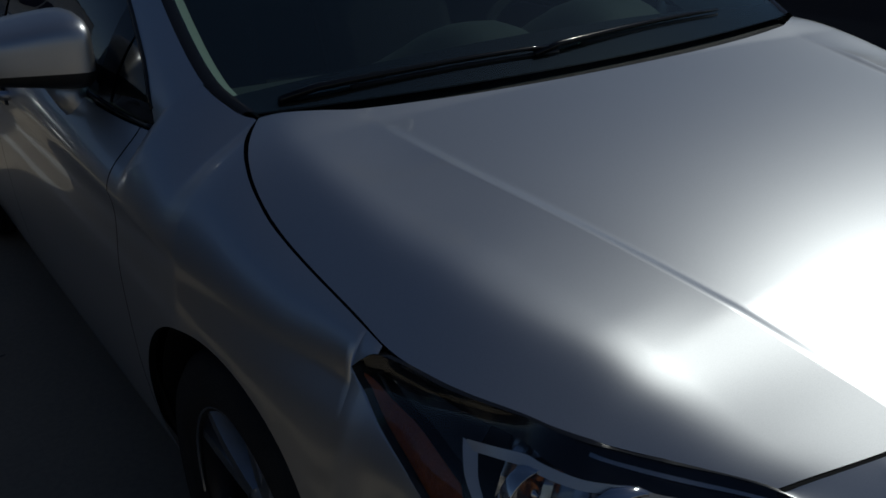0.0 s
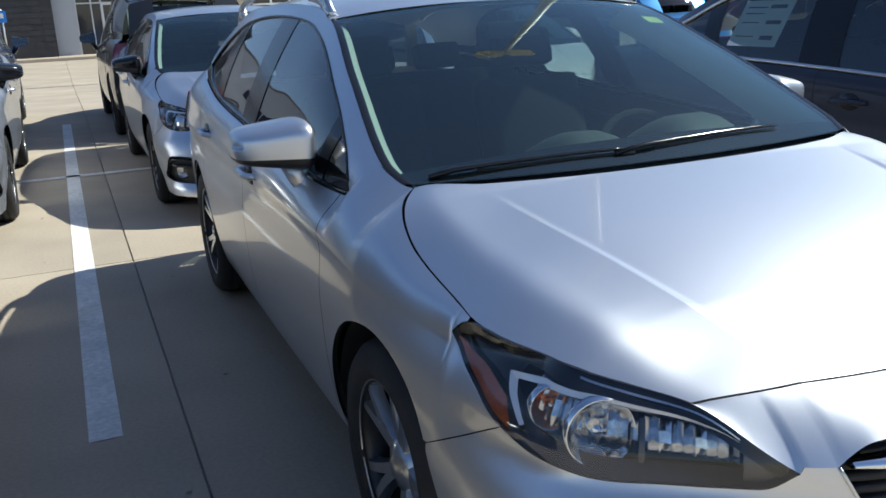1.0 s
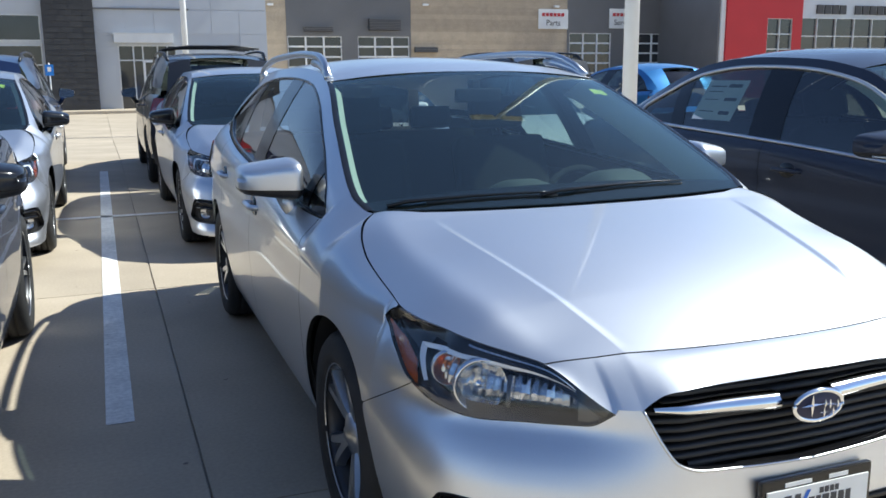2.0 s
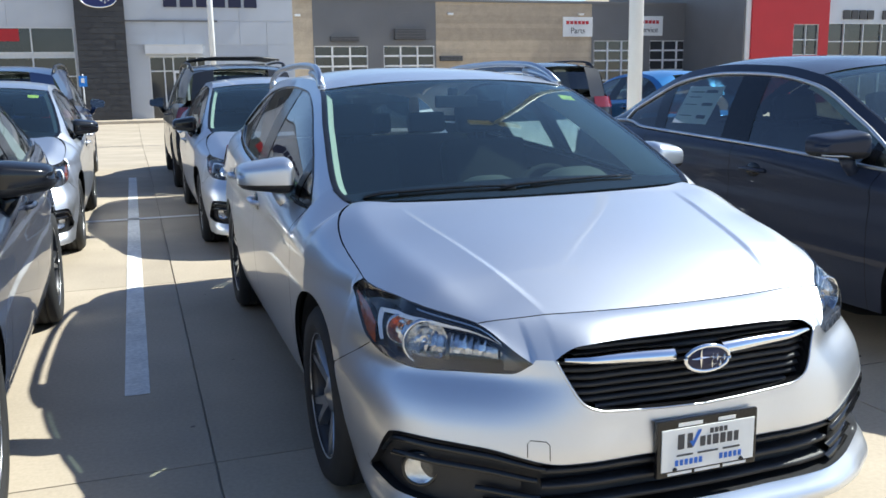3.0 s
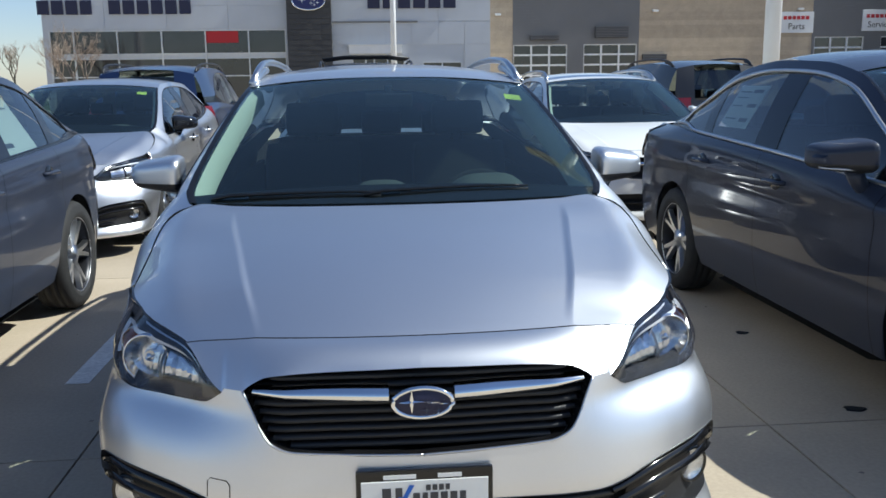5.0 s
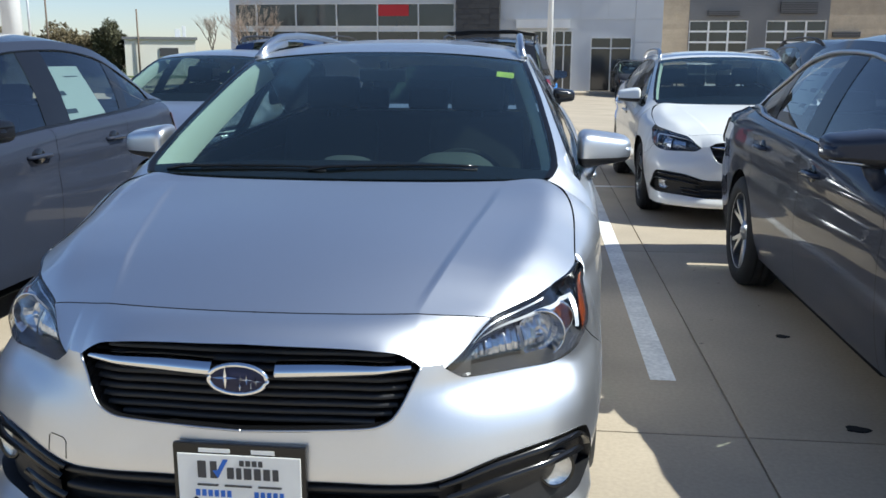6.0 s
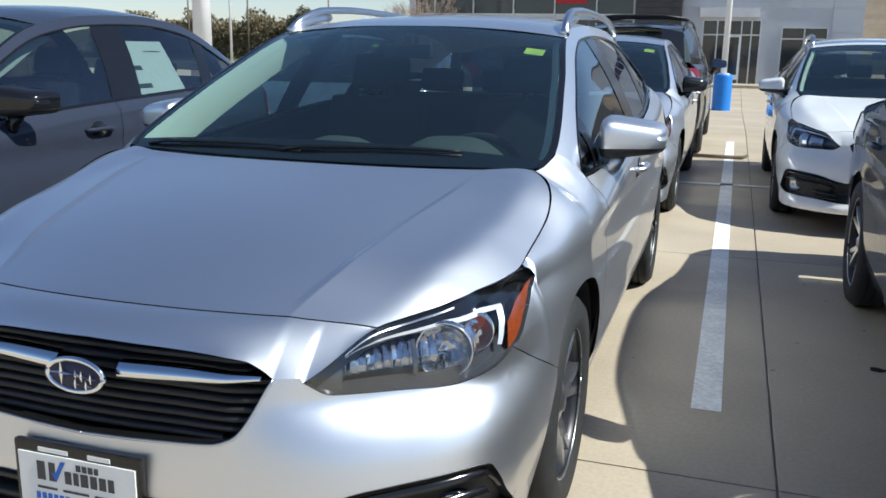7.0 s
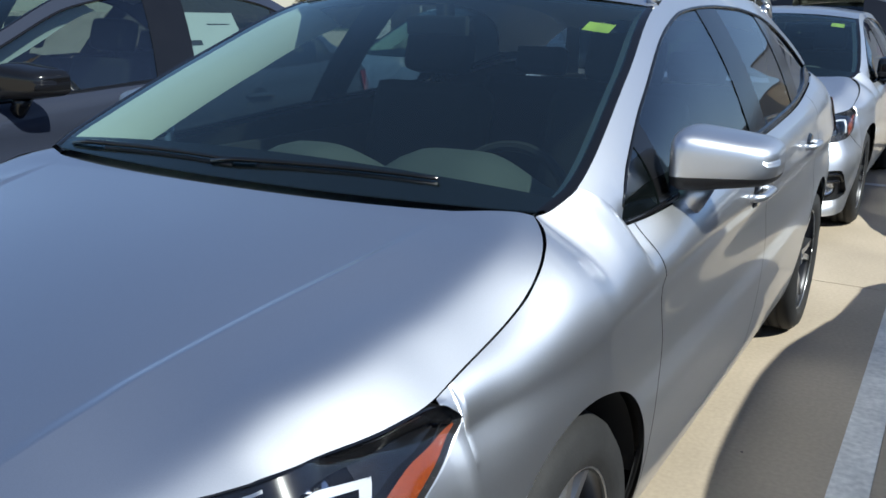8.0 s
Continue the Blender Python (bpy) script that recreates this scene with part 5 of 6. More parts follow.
    for z in np.linspace(0.535, 0.690, 9 if fine else 4):
        s = np.linspace(0, T[-1][0], 60)
        ok = (z > spl(B, s)[:, 0] + 0.006) & (z < spl(T, s)[:, 0] - 0.004)
        ss = s[ok]
        if len(ss) > 3:
            a = sh.at(ss, np.full(len(ss), z), 0.035)
            b = sh.at(ss, np.full(len(ss), z - 0.010), 0.028)
            d = sh.at(ss, np.full(len(ss), z - 0.003), 0.075)
            P = np.stack([d, a, b, b + np.array([0, 0.03, -0.002])], 1)
            P[0, :, 0] = 0.0
            P = np.concatenate([P[::-1] * (-1, 1, 1), P[1:]])
            sheet("grille_slat", P, PLASTIC, g)
    for side in (1, -1):
        s = np.linspace(sh.sx(0.072), sh.sx(0.396), 24)
        t = np.linspace(0, 1, 24)
        zc = 0.648 + 0.012 * t
        h = 0.020 * (1 - 0.65 * t**2.2)
        P = np.stack([sh.at(s, zc - h, 0.022), sh.at(s, zc - h * 0.8, 0.004), sh.at(s, zc, -0.004), sh.at(s, zc + h * 0.8, 0.006), sh.at(s, zc + h, 0.03)], 1)
        sheet("wing_bar", P, CHROME, g, side, "chrome wing bar")
    # oval badge
    q = np.linspace(0, 2 * math.pi, 41)
    rx, rz, by = 0.068, 0.0345, -0.024
    ring = [(rx * math.cos(a), by + 0.006, 0.640 + rz * math.sin(a)) for a in q]
    bd = mesh_object("badge", *tube(ring, 0.0060, 8), CHROME, g, "blue oval badge with chrome rim")
    vv = [(0, by - 0.002, 0.640)]
    for k in (0.35, 0.7, 1.0):
        vv += [(k * rx * math.cos(a), by - 0.002 + 0.008 * k**2, 0.640 + k * rz * math.sin(a)) for a in q[:-1]]
    ff = [(0, 1 + i, 1 + (i + 1) % 40) for i in range(40)]
    for r in range(2):
        ff += [(1 + r * 40 + i, 1 + (r + 1) * 40 + i, 1 + (r + 1) * 40 + (i + 1) % 40, 1 + r * 40 + (i + 1) % 40) for i in range(40)]
    mesh_object("badge_field", vv, ff, INK_NAVY, bd, "deep blue enamel")
    if fine:
        for sx_, sz_, r in ((-0.026, 0.006, 0.033), (0.008, -0.014, 0.014), (0.024, 0.003, 0.015), (0.046, 0.000, 0.014), (0.034, -0.016, 0.014), (0.010, 0.006, 0.012)):
            star = []
            for i in range(8):
                a, k = math.pi * i / 4, (r if i % 2 == 0 else r * 0.18)
                star.append((sx_ + k * math.cos(a), by - 0.005, 0.640 + sz_ + k * 0.85 * math.sin(a)))
            mesh_object("badge_mark", star + [(sx_, by - 0.009, 0.640 + sz_)], [(i, (i + 1) % 8, 8) for i in range(8)], CHROME, bd, smooth=False)

    # ---- lower intake ----
    T, B = c["in_top"], c["in_bot"]
    g2 = sheet("lower_intake", np.concatenate([band(T, B, 0, 1, 0, 1, 0.06, 5)[::-1] * (-1, 1, 1), band(T, B, 0, 1, 0, 1, 0.06, 5)[1:]]), PLASTIC, car, label="black lower intake")
    for side in (1, -1):
        for keys in (T, B):
            sheet("intake_lip", wall_of(keys, -0.003, 0.06), PLASTIC, g2, side)
        sheet("intake_blank", band(T, B, 0.50, 1, 0, 1, 0.03, 5), PLASTIC, g2, side, "textured black corner insert")
        for g0, f0, f1 in ((0.86, 0.44, 0.90), (0.62, 0.46, 0.86), (0.30, 0.45, 0.62), (0.12, 0.44, 0.60)):
            P = band(T, B, f0, f1, g0 - 0.055, g0 + 0.055, 0.012, 3, 24)
            P[:, 1] = band(T, B, f0, f1, g0, g0, -0.004, 1, 24)[:, 0]
            sheet("intake_fin", P, GLOSS_BLACK, g2, side, "ribbed intake fin")
        sf = sh.sp(0.752, 0.207)
        fog = sh.at(sf, 0.343, 0.024) * np.array([side, 1, 1])
        disc(fog, (side * 0.5, -1, 0), [(0.056, -0.03), (0.053, 0.0), (0.048, 0.010), (0.042, 0.004)], GLOSS_BLACK, g2, "fog_lamp_ring")
        disc(fog, (side * 0.5, -1, 0), [(0.0, -0.006), (0.02, -0.004), (0.034, 0.0), (0.042, 0.004)], LAMP_BACK, g2, "fog_lamp", "round clear fog lamp")
        disc(fog, (side * 0.5, -1, 0), [(0.0, 0.012), (0.024, 0.010), (0.036, 0.007), (0.042, 0.002)], LENS, g2, "fog_lamp_lens")
    for z in (0.285, 0.335, 0.38) if fine else (0.32,):
        s = np.linspace(0, sh.sx(0.46), 40)
        P = np.stack([sh.at(s, np.full(40, z), 0.05), sh.at(s, np.full(40, z), 0.012), sh.at(s, np.full(40, z - 0.012), 0.01), sh.at(s, np.full(40, z - 0.014), 0.05)], 1)
        P[0, :, 0] = 0.0
        sheet("intake_slat", np.concatenate([P[::-1] * (-1, 1, 1), P[1:]]), PLASTIC, g2)

# ---- ground ----
JOINT_X = (-1.205, 2.66)   # a joint line and the slab width
JOINT_Y = (1.26, 3.22)
LOT_DROP = -0.30  # the lot falls away gently behind the third row of cars
Y_FLAT, Y_LOW = JOINT_Y[0] + 4 * JOINT_Y[1], JOINT_Y[0] + 7 * JOINT_Y[1]


def lot_z(y):
    """Height of the concrete at y."""
    return LOT_DROP * min(1.0, max(0.0, (y - Y_FLAT) / (Y_LOW - Y_FLAT)))


ground = mesh_object("ground", [(x, y, lot_z(y) - 0.014) for y in (-200, Y_FLAT, Y_LOW, 500) for x in (-400, 400)], [(2 * k, 2 * k + 1, 2 * k + 3, 2 * k + 2) for k in range(3)], CONCRETE, smooth=False)
tagged(ground, "pale beige concrete car park surface", "ground", kind="structure")
slab_w, slab_l = JOINT_X[1] - 0.008, JOINT_Y[1] - 0.008
slab_bm = boxes((0, slab_w, 0, slab_l, -0.013, 0.0), bevel=0.003)
slab_me = bpy.data.meshes.new("slab")
slab_bm.to_mesh(slab_me)
slab_bm.free()
slab_me.materials.append(CONCRETE)
for i in range(-6, 8):
    for j in range(-4, 13):
        o = new("slab", slab_me)
        o.parent = ground
        y = JOINT_Y[0] + 0.004 + j * JOINT_Y[1]
        o.matrix_basis = pose(JOINT_X[0] + 0.004 + i * JOINT_X[1], y, lot_z(y), math.degrees(math.atan2(lot_z(y + slab_l) - lot_z(y), slab_l)))


def road_line(x0, x1, y0, y1, label="worn white painted parking line on concrete"):
    ob = mesh_object("parking_line", [(x0, y0, 0.003), (x1, y0, 0.003), (x1, y1, 0.003), (x0, y1, 0.003)], [(0, 1, 2, 3)], LINE_PAINT, smooth=False)
    return tagged(ob, label, "road marking", "parking bay lines", "structure")


PITCH = 2.70
for k in range(-3, 4):
    xc = 1.226 + k * PITCH
    y0 = 2.128 if k == -1 else 1.82
    road_line(xc - 0.055, xc + 0.055, y0, 12.3)
road_line(-9.2, 9.2, 7.75, 7.86)

# ---- buildings ----
def panel_field(parent, x0, x1, z0, z1, y, w, h, material, gap=0.02, depth=0.03, name="panel", holes=()):
    """Separate cladding panels with open joints over a wall face that looks to -y."""
    nx, nz = max(1, round((x1 - x0) / w)), max(1, round((z1 - z0) / h))
    dx, dz = (x1 - x0) / nx, (z1 - z0) / nz
    shared = {}
    for i in range(nx):
        for j in range(nz):
            a, b, lo, hi = x0 + i * dx, x0 + (i + 1) * dx, z0 + j * dz, z0 + (j + 1) * dz
            if any(a < h1 - 0.01 and b > h0 + 0.01 and lo < k1 - 0.01 and hi > k0 + 0.01 for h0, h1, k0, k1 in holes):
                continue
            if "me" not in shared:
                v, f = box_vf(gap / 2, dx - gap / 2, -depth, 0, gap / 2, dz - gap / 2)
                me = bpy.data.meshes.new(name)
                me.from_pydata([tuple(q) for q in v], [], f)
                me.materials.append(material)
                shared["me"] = me
            o = new(name, shared["me"])
            o.parent = parent
            o.location = (a, y, lo)


def block(name, parent, x0, x1, y0, y1, z0, z1, material, label=""):
    z0 = LOT_DROP - 0.02 if z0 == 0 else z0  # walls reach down to the lot
    return part(name, boxes((x0, x1, y0, y1, z0, z1)), material, parent, label)


def glazing(parent, x0, x1, z0, z1, y, xs, zs, bar=0.06, glass_mat=None, name="window", label="dark glazed window with pale bars"):
    """A glazed opening: pane set back, with mullions at xs and transoms at zs."""
    z0 = LOT_DROP if z0 == 0 else z0
    win = part(name, boxes((x0, x1, y + 0.10, y + 0.12, z0, z1)), glass_mat or STORE_GLASS, parent, label)
    for x in (x0, *xs, x1):
        part("mullion", boxes((x - bar / 2, x + bar / 2, y - 0.03, y + 0.10, z0, z1)), MULLION, win)
    for z in (z0, *zs, z1):
        part("transom", boxes((x0, x1, y - 0.025, y + 0.10, z - bar / 2, z + bar / 2)), MULLION, win)
    return win


def letter_blocks(parent, x0, x1, z0, z1, y, count, material, name="sign_letter", spaces=()):
    """A word that stands as plain raised blocks, one for each letter."""
    w = (x1 - x0) / count
    for i in range(count):
        if i in spaces:
            continue
        part(name, boxes((x0 + i * w + 0.10 * w, x0 + (i + 1) * w - 0.10 * w, y - 0.08, y, z0, z1)), material, parent)


FY = 43.0
show = thing("dealership_building", "pale grey panelled showroom with dark glazing and a stone pylon", "building", pose(0, 0, 0))
for x0, x1, z0, z1 in ((-15.2, -3.5, 4.08, 7.4), (-15.2, -14.9, 0, 4.08), (-3.7, -3.5, 0, 4.08), (-1.5, -0.45, 0, 7.4), (-0.45, 2.12, 2.72, 7.4), (2.12, 3.05, 0, 7.4), (3.05, 5.0, 2.4, 7.4), (5.0, 6.45, 0, 7.4)):
    block("wall", show, x0, x1, FY, FY + 0.3, z0, z1, CLAD_GREY)
block("wall", show, -15.2, 6.45, FY + 12, FY + 12.3, 0, 7.4, CLAD_GREY)
block("wall", show, -15.2, -14.9, FY + 0.3, FY + 12, 0, 7.4, CLAD_GREY)
block("wall", show, 6.15, 6.45, FY + 0.3, FY + 12, 0, 7.4, CLAD_GREY)
block("roof", show, -15.3, 6.5, FY - 0.1, FY + 12.4, 7.4, 7.55, CLAD_DARK)
panel_field(show, -15.2, -3.5, 4.12, 7.4, FY, 2.92, 1.09, CLAD_GREY)
panel_field(show, -1.42, 6.45, 4.40, 7.4, FY, 2.62, 1.0, CLAD_GREY)
panel_field(show, -1.42, 6.45, 0.0, 4.36, FY, 1.31, 1.09, CLAD_GREY, holes=((-0.5, 2.15, 0, 2.75), (3.0, 5.05, 0, 2.42)))
glazing(show, -14.9, -3.7, 0.30, 4.05, FY, [-5.5, -7.57, -9.66, -11.75, -13.8], [1.86, 2.72, 2.94])
block("spandrel", show, -14.9, -3.7, FY + 0.05, FY + 0.09, 2.72, 2.94, MULLION)
block("plinth", show, -14.9, -3.7, FY - 0.05, FY + 0.3, 0, 0.30, CLAD_DARK)
banner = block("window_banner", show, -7.55, -6.0, FY + 0.06, FY + 0.09, 3.45, 4.0, RED_PANEL, "red banner inside the glass")
letter_blocks(show, -15.4, -8.1, 4.82, 5.47, FY - 0.05, 11, INK_NAVY, spaces=(4,))
letter_blocks(show, 0.28, 4.78, 5.02, 5.58, FY - 0.05, 6, INK_NAVY)
block("pylon", show, -3.55, -1.42, FY - 0.8, FY + 0.2, 0, 8.0, STONE_DARK, "charcoal stone pylon")
pylon_y = FY - 0.8
random.seed(5)
brick_sizes = {}
for j in range(32):
    z = j * 0.25
    x, k = -3.55, 0
    while x < -1.44:
        w = min((0.55, 0.4, 0.7)[(j * 2 + k) % 3], -1.42 - x)
        key = round(w, 3)
        if key not in brick_sizes:
            me = bpy.data.meshes.new("stone")
            v, f = box_vf(0.008, w - 0.008, -0.035, 0, 0.008, 0.242)
            me.from_pydata([tuple(q) for q in v], [], f)
            me.materials.append(STONE_DARK)
            brick_sizes[key] = me
        o = new("stone", brick_sizes[key])
        o.parent = show
        o.location = (x, pylon_y + random.uniform(-0.01, 0.012), z)
        x, k = x + w, k + 1
ov = [(0.78 * math.cos(a) - 2.48, pylon_y - 0.09, 5.32 + 0.41 * math.sin(a)) for a in np.linspace(0, 2 * math.pi, 33)]
mesh_object("oval_sign", *tube(ov, 0.045, 6), CHROME, show, "blue oval wall sign with bright rim")
mesh_object("oval_sign_field", [(-2.48, pylon_y - 0.1, 5.32)] + ov[:-1], [(0, 1 + (i + 1) % 32, 1 + i) for i in range(32)], OVAL_BLUE, show, smooth=False)
for sx_, sz_, r in ((-2.78, 5.38, 0.2), (-2.35, 5.22, 0.11), (-2.2, 5.36, 0.11), (-2.05, 5.24, 0.1), (-2.2, 5.14, 0.1), (-2.4, 5.42, 0.1)):
    st = [(sx_ + (r if i % 2 == 0 else r * 0.2) * math.cos(math.pi * i / 4), pylon_y - 0.125, sz_ + (r if i % 2 == 0 else r * 0.2) * math.sin(math.pi * i / 4)) for i in range(8)]
    mesh_object("oval_sign_mark", st, [tuple(range(8))], WHITE_METAL, show, smooth=False)
block("ledge", show, -1.42, 2.8, FY - 0.12, FY, 4.34, 4.42, CLAD_DARK)
block("door_canopy", show, -0.62, 2.0, FY - 0.35, FY, 2.85, 3.24, WHITE_METAL, "white entrance canopy")
block("canopy_band", show, -0.66, 2.04, FY - 0.38, FY - 0.0, 3.24, 3.30, MULLION)
glazing(show, -0.45, 2.12, 0.0, 2.72, FY, [0.20, 0.62, 1.28, 1.72], [2.05], name="entrance_door", label="dark glazed entrance doors")
part("door_leaf", boxes((0.62, 0.70, FY - 0.04, FY + 0.05, 0, 2.03), (1.20, 1.28, FY - 0.04, FY + 0.05, 0, 2.03), (0.70, 1.20, FY - 0.04, FY + 0.05, 1.95, 2.03), (0.70, 1.20, FY - 0.04, FY + 0.05, 0, 0.22)), WHITE_METAL, show, "white door frame")
glazing(show, 3.05, 5.0, 0.0, 2.4, FY, [4.02], [1.9])
kerb = tagged(part("pavement", boxes((-20, 31, 40.6, 43.0, LOT_DROP - 0.01, LOT_DROP + 0.13), bevel=0.02), CONCRETE, None), "raised concrete pavement in front of the showroom", "pavement", kind="structure")

SY = 49.0
serv = thing("service_building", "long low tan and dark grey service building with garage doors", "building", pose(0, 0, 0))
H = 6.0
doors = ((8.66, 11.8, 3.45), (12.75, 15.9, 3.45), (26.6, 29.65, 3.75), (30.7, 33.8, 3.75))
spans = ((6.5, 8.62, TAN), (8.62, 16.0, CLAD_DARK), (16.0, 26.42, TAN), (26.42, 33.82, CLAD_DARK), (33.82, 38.0, TAN))
for x0, x1, m_ in spans:
    cuts = [d for d in doors if x0 <= d[0] and d[1] <= x1]
    x = x0
    for d in cuts:
        if d[0] > x:
            block("wall", serv, x, d[0], SY, SY + 0.3, 0, H, m_)
        block("wall", serv, d[0], d[1], SY, SY + 0.3, d[2], H, m_)
        x = d[1]
    if x < x1:
        block("wall", serv, x, x1, SY, SY + 0.3, 0, H, m_)
    if m_ is TAN:
        rows_ = 24
        for j in range(rows_):
            z = j * H / rows_
            part("block_course", boxes((x0 + 0.02, x1 - 0.02, SY - 0.012, SY, z + 0.006, z + H / rows_ - 0.006)), TAN, serv)
    else:
        for j in range(36):
            z = j * H / 36
            x = x0
            for d in [*cuts, (x1, x1, 0)]:
                if z < d[2] and d[0] > x:
                    part("siding_rib", boxes((x, d[0], SY - 0.022, SY, z + 0.02, z + 0.12)), CLAD_DARK, serv)
                    x = d[1]
                elif z >= d[2]:
                    part("siding_rib", boxes((x, min(d[1], x1), SY - 0.022, SY, z + 0.02, z + 0.12)), CLAD_DARK, serv)
                    x = d[1]
block("coping", serv, 6.4, 38.1, SY - 0.12, SY + 0.4, H, H + 0.14, CLAD_DARK)
block("roof", serv, 6.45, 38.0, SY + 0.3, SY + 14, H - 0.3, H - 0.1, CLAD_DARK)
for x0, x1, zt in doors:
    gd = part("garage_door", boxes((x0, x1, SY + 0.12, SY + 0.16, LOT_DROP, zt)), STORE_GLASS, serv, "glazed sectional garage door with white bars")
    for k in range(4):
        x = x0 + (x1 - x0) * k / 3
        part("door_bar", boxes((x - 0.05, x + 0.05, SY + 0.04, SY + 0.12, 0, zt)), WHITE_METAL, gd)
    for k in range(7):
        z = zt * k / 6
        part("door_bar", boxes((x0, x1, SY + 0.03, SY + 0.12, z - 0.05, z + 0.05)), WHITE_METAL, gd)
for x0, x1, z0, z1 in ((9.6, 11.25, 3.70, 3.97), (13.4, 15.3, 3.80, 4.43), (16.2, 17.6, 2.55, 2.85)):
    hood_ = block("louvre", serv, x0, x1, SY - 0.25, SY, z0, z1, INK, "dark louvred vent")
    for z in np.arange(z0 + 0.06, z1, 0.09):
        part("louvre_slat", boxes((x0 - 0.02, x1 + 0.02, SY - 0.28, SY - 0.25, z, z + 0.03)), CLAD_DARK, hood_)
for x, z in ((16.9, 5.3), (7.76, 5.15), (25.6, 5.35), (34.4, 5.4)):
    block("wall_light", serv, x - 0.16, x + 0.16, SY - 0.2, SY, z - 0.07, z + 0.05, WHITE_METAL)


def word(text, size, m, material, parent, name="sign_word"):
    cu = bpy.data.curves.new(name, "FONT")
    cu.body, cu.size, cu.align_x, cu.align_y, cu.extrude = text, size, "CENTER", "CENTER", 0.01
    tmp = bpy.data.objects.new(name, cu)
    scene.collection.objects.link(tmp)
    dg = bpy.context.evaluated_depsgraph_get()
    me = bpy.data.meshes.new_from_object(tmp.evaluated_get(dg))
    bpy.data.objects.remove(tmp)
    me.materials.clear()
    me.materials.append(material)
    o = new(name, me)
    o.parent = parent
    o.matrix_basis = m
    return o


for x0, x1, z0, z1, text in ((24.35, 26.42, 3.98, 5.18, "Parts"), (29.42, 31.55, 4.05, 5.28, "Service")):
    sg = thing("wall_sign", "white wall sign with a red word bar and dark lettering", "sign", pose((x0 + x1) / 2, SY - 0.02, z0), "wall signs")
    w = (x1 - x0) / 2
    part("sign_board", boxes((-w, w, -0.10, -0.03, 0, z1 - z0), bevel=0.015), WHITE_METAL, sg)
    for k in range(6):
        part("sign_bar", boxes((-0.78 * w + k * 0.26 * w, -0.78 * w + k * 0.26 * w + 0.2 * w, -0.115, -0.10, 0.76, 0.96)), INK_RED, sg)
    word(text, 0.50, pose(0, -0.105, 0.36, 90), INK, sg)

behind = thing("gabled_building", "tan pitched roof rising behind the service building", "building", pose(0, 0, 0))
mesh_object("roof", [(34.6, 57, 7.3), (47.0, 57, 10.9), (47.0, 72, 10.9), (34.6, 72, 7.3), (34.6, 57, 7.1), (47.0, 57, 10.6), (47.0, 72, 10.6), (34.6, 72, 7.1)],
            [(0, 1, 2, 3), (7, 6, 5, 4), (0, 4, 5, 1), (1, 5, 6, 2), (2, 6, 7, 3), (3, 7, 4, 0)], TAN, behind, "shallow tan metal roof", smooth=False)
mesh_object("wall", [(x, y, z) for x, top in ((35.0, 7.2), (46.6, 10.5)) for y in (57.3, 71.7) for z in (LOT_DROP, top)], [(0, 1, 3, 2), (4, 6, 7, 5), (0, 4, 5, 1), (2, 3, 7, 6), (0, 2, 6, 4), (1, 5, 7, 3)], TAN, behind, smooth=False)

NY = 43.0
nis = thing("red_front_building", "grey showroom with a red entrance panel and glass front", "building", pose(0, 0, 0))
block("wall", nis, 33.5, 52, NY, NY + 0.3, 4.5, 8.5, CLAD_GREY)
block("wall", nis, 33.3, 33.6, NY, NY + 16, 0, 8.5, CLAD_DARK)
block("corner_trim", nis, 33.42, 33.72, NY - 0.12, NY + 0.1, 0, 8.5, WHITE_METAL)
block("red_panel", nis, 33.72, 36.75, NY - 0.25, NY, 0, 8.2, RED_PANEL)
block("red_panel", nis, 36.75, 38.65, NY - 0.25, NY, 4.42, 8.2, RED_PANEL)
block("red_panel", nis, 38.65, 39.4, NY - 0.25, NY, 0, 8.2, RED_PANEL)
glazing(nis, 36.75, 38.65, 0, 4.42, NY - 0.2, [37.7], [1.5, 2.6, 3.5])
glazing(nis, 39.4, 52, 0, 4.5, NY, [x for x in np.arange(40.8, 52, 1.5)], [2.3, 3.4])
letter_blocks(nis, 40.6, 47.4, 4.75, 5.3, NY - 0.02, 11, INK, spaces=(4,))
block("roof", nis, 33.3, 52, NY + 0.3, NY + 16, 8.2, 8.4, CLAD_DARK)
block("wall", nis, 51.7, 52, NY, NY + 16, 0, 8.5, CLAD_GREY)

# ---- lamp posts, signs, trees and distance ----
def lamp_post(x, y, height, radius, base_r, base_h, base_mat, label):
    t = thing("lamp_post", label, "lamp post", pose(x, y, lot_z(y)), "lamp posts")
    mesh_object("pole", *tube([(0, 0, base_h - 0.02), (0, 0, height * 0.5), (0, 0, height)], [radius, radius * 0.92, radius * 0.8], 20), WHITE_METAL, t, "white painted steel pole")
    v, f = lathe([(0, base_h), (base_r * 0.9, base_h), (base_r * 0.98, base_h - 0.03), (base_r, base_h - 0.08), (base_r, 0)], 36)
    mesh_object("pole_base", [(p[1], p[2], p[0]) for p in v], f, base_mat, t)
    mesh_object("pole_flange", *tube([(0, 0, base_h), (0, 0, base_h + 0.03)], radius * 1.9, 20), WHITE_METAL, t, smooth=False)
    part("lamp_head", boxes((-0.75, -0.1, -0.16, 0.16, height - 0.08, height + 0.08), (0.1, 0.75, -0.16, 0.16, height - 0.08, height + 0.08), (-0.1, 0.1, -0.05, 0.05, height - 0.05, height + 0.05), bevel=0.02), WHITE_METAL, t)
    return t


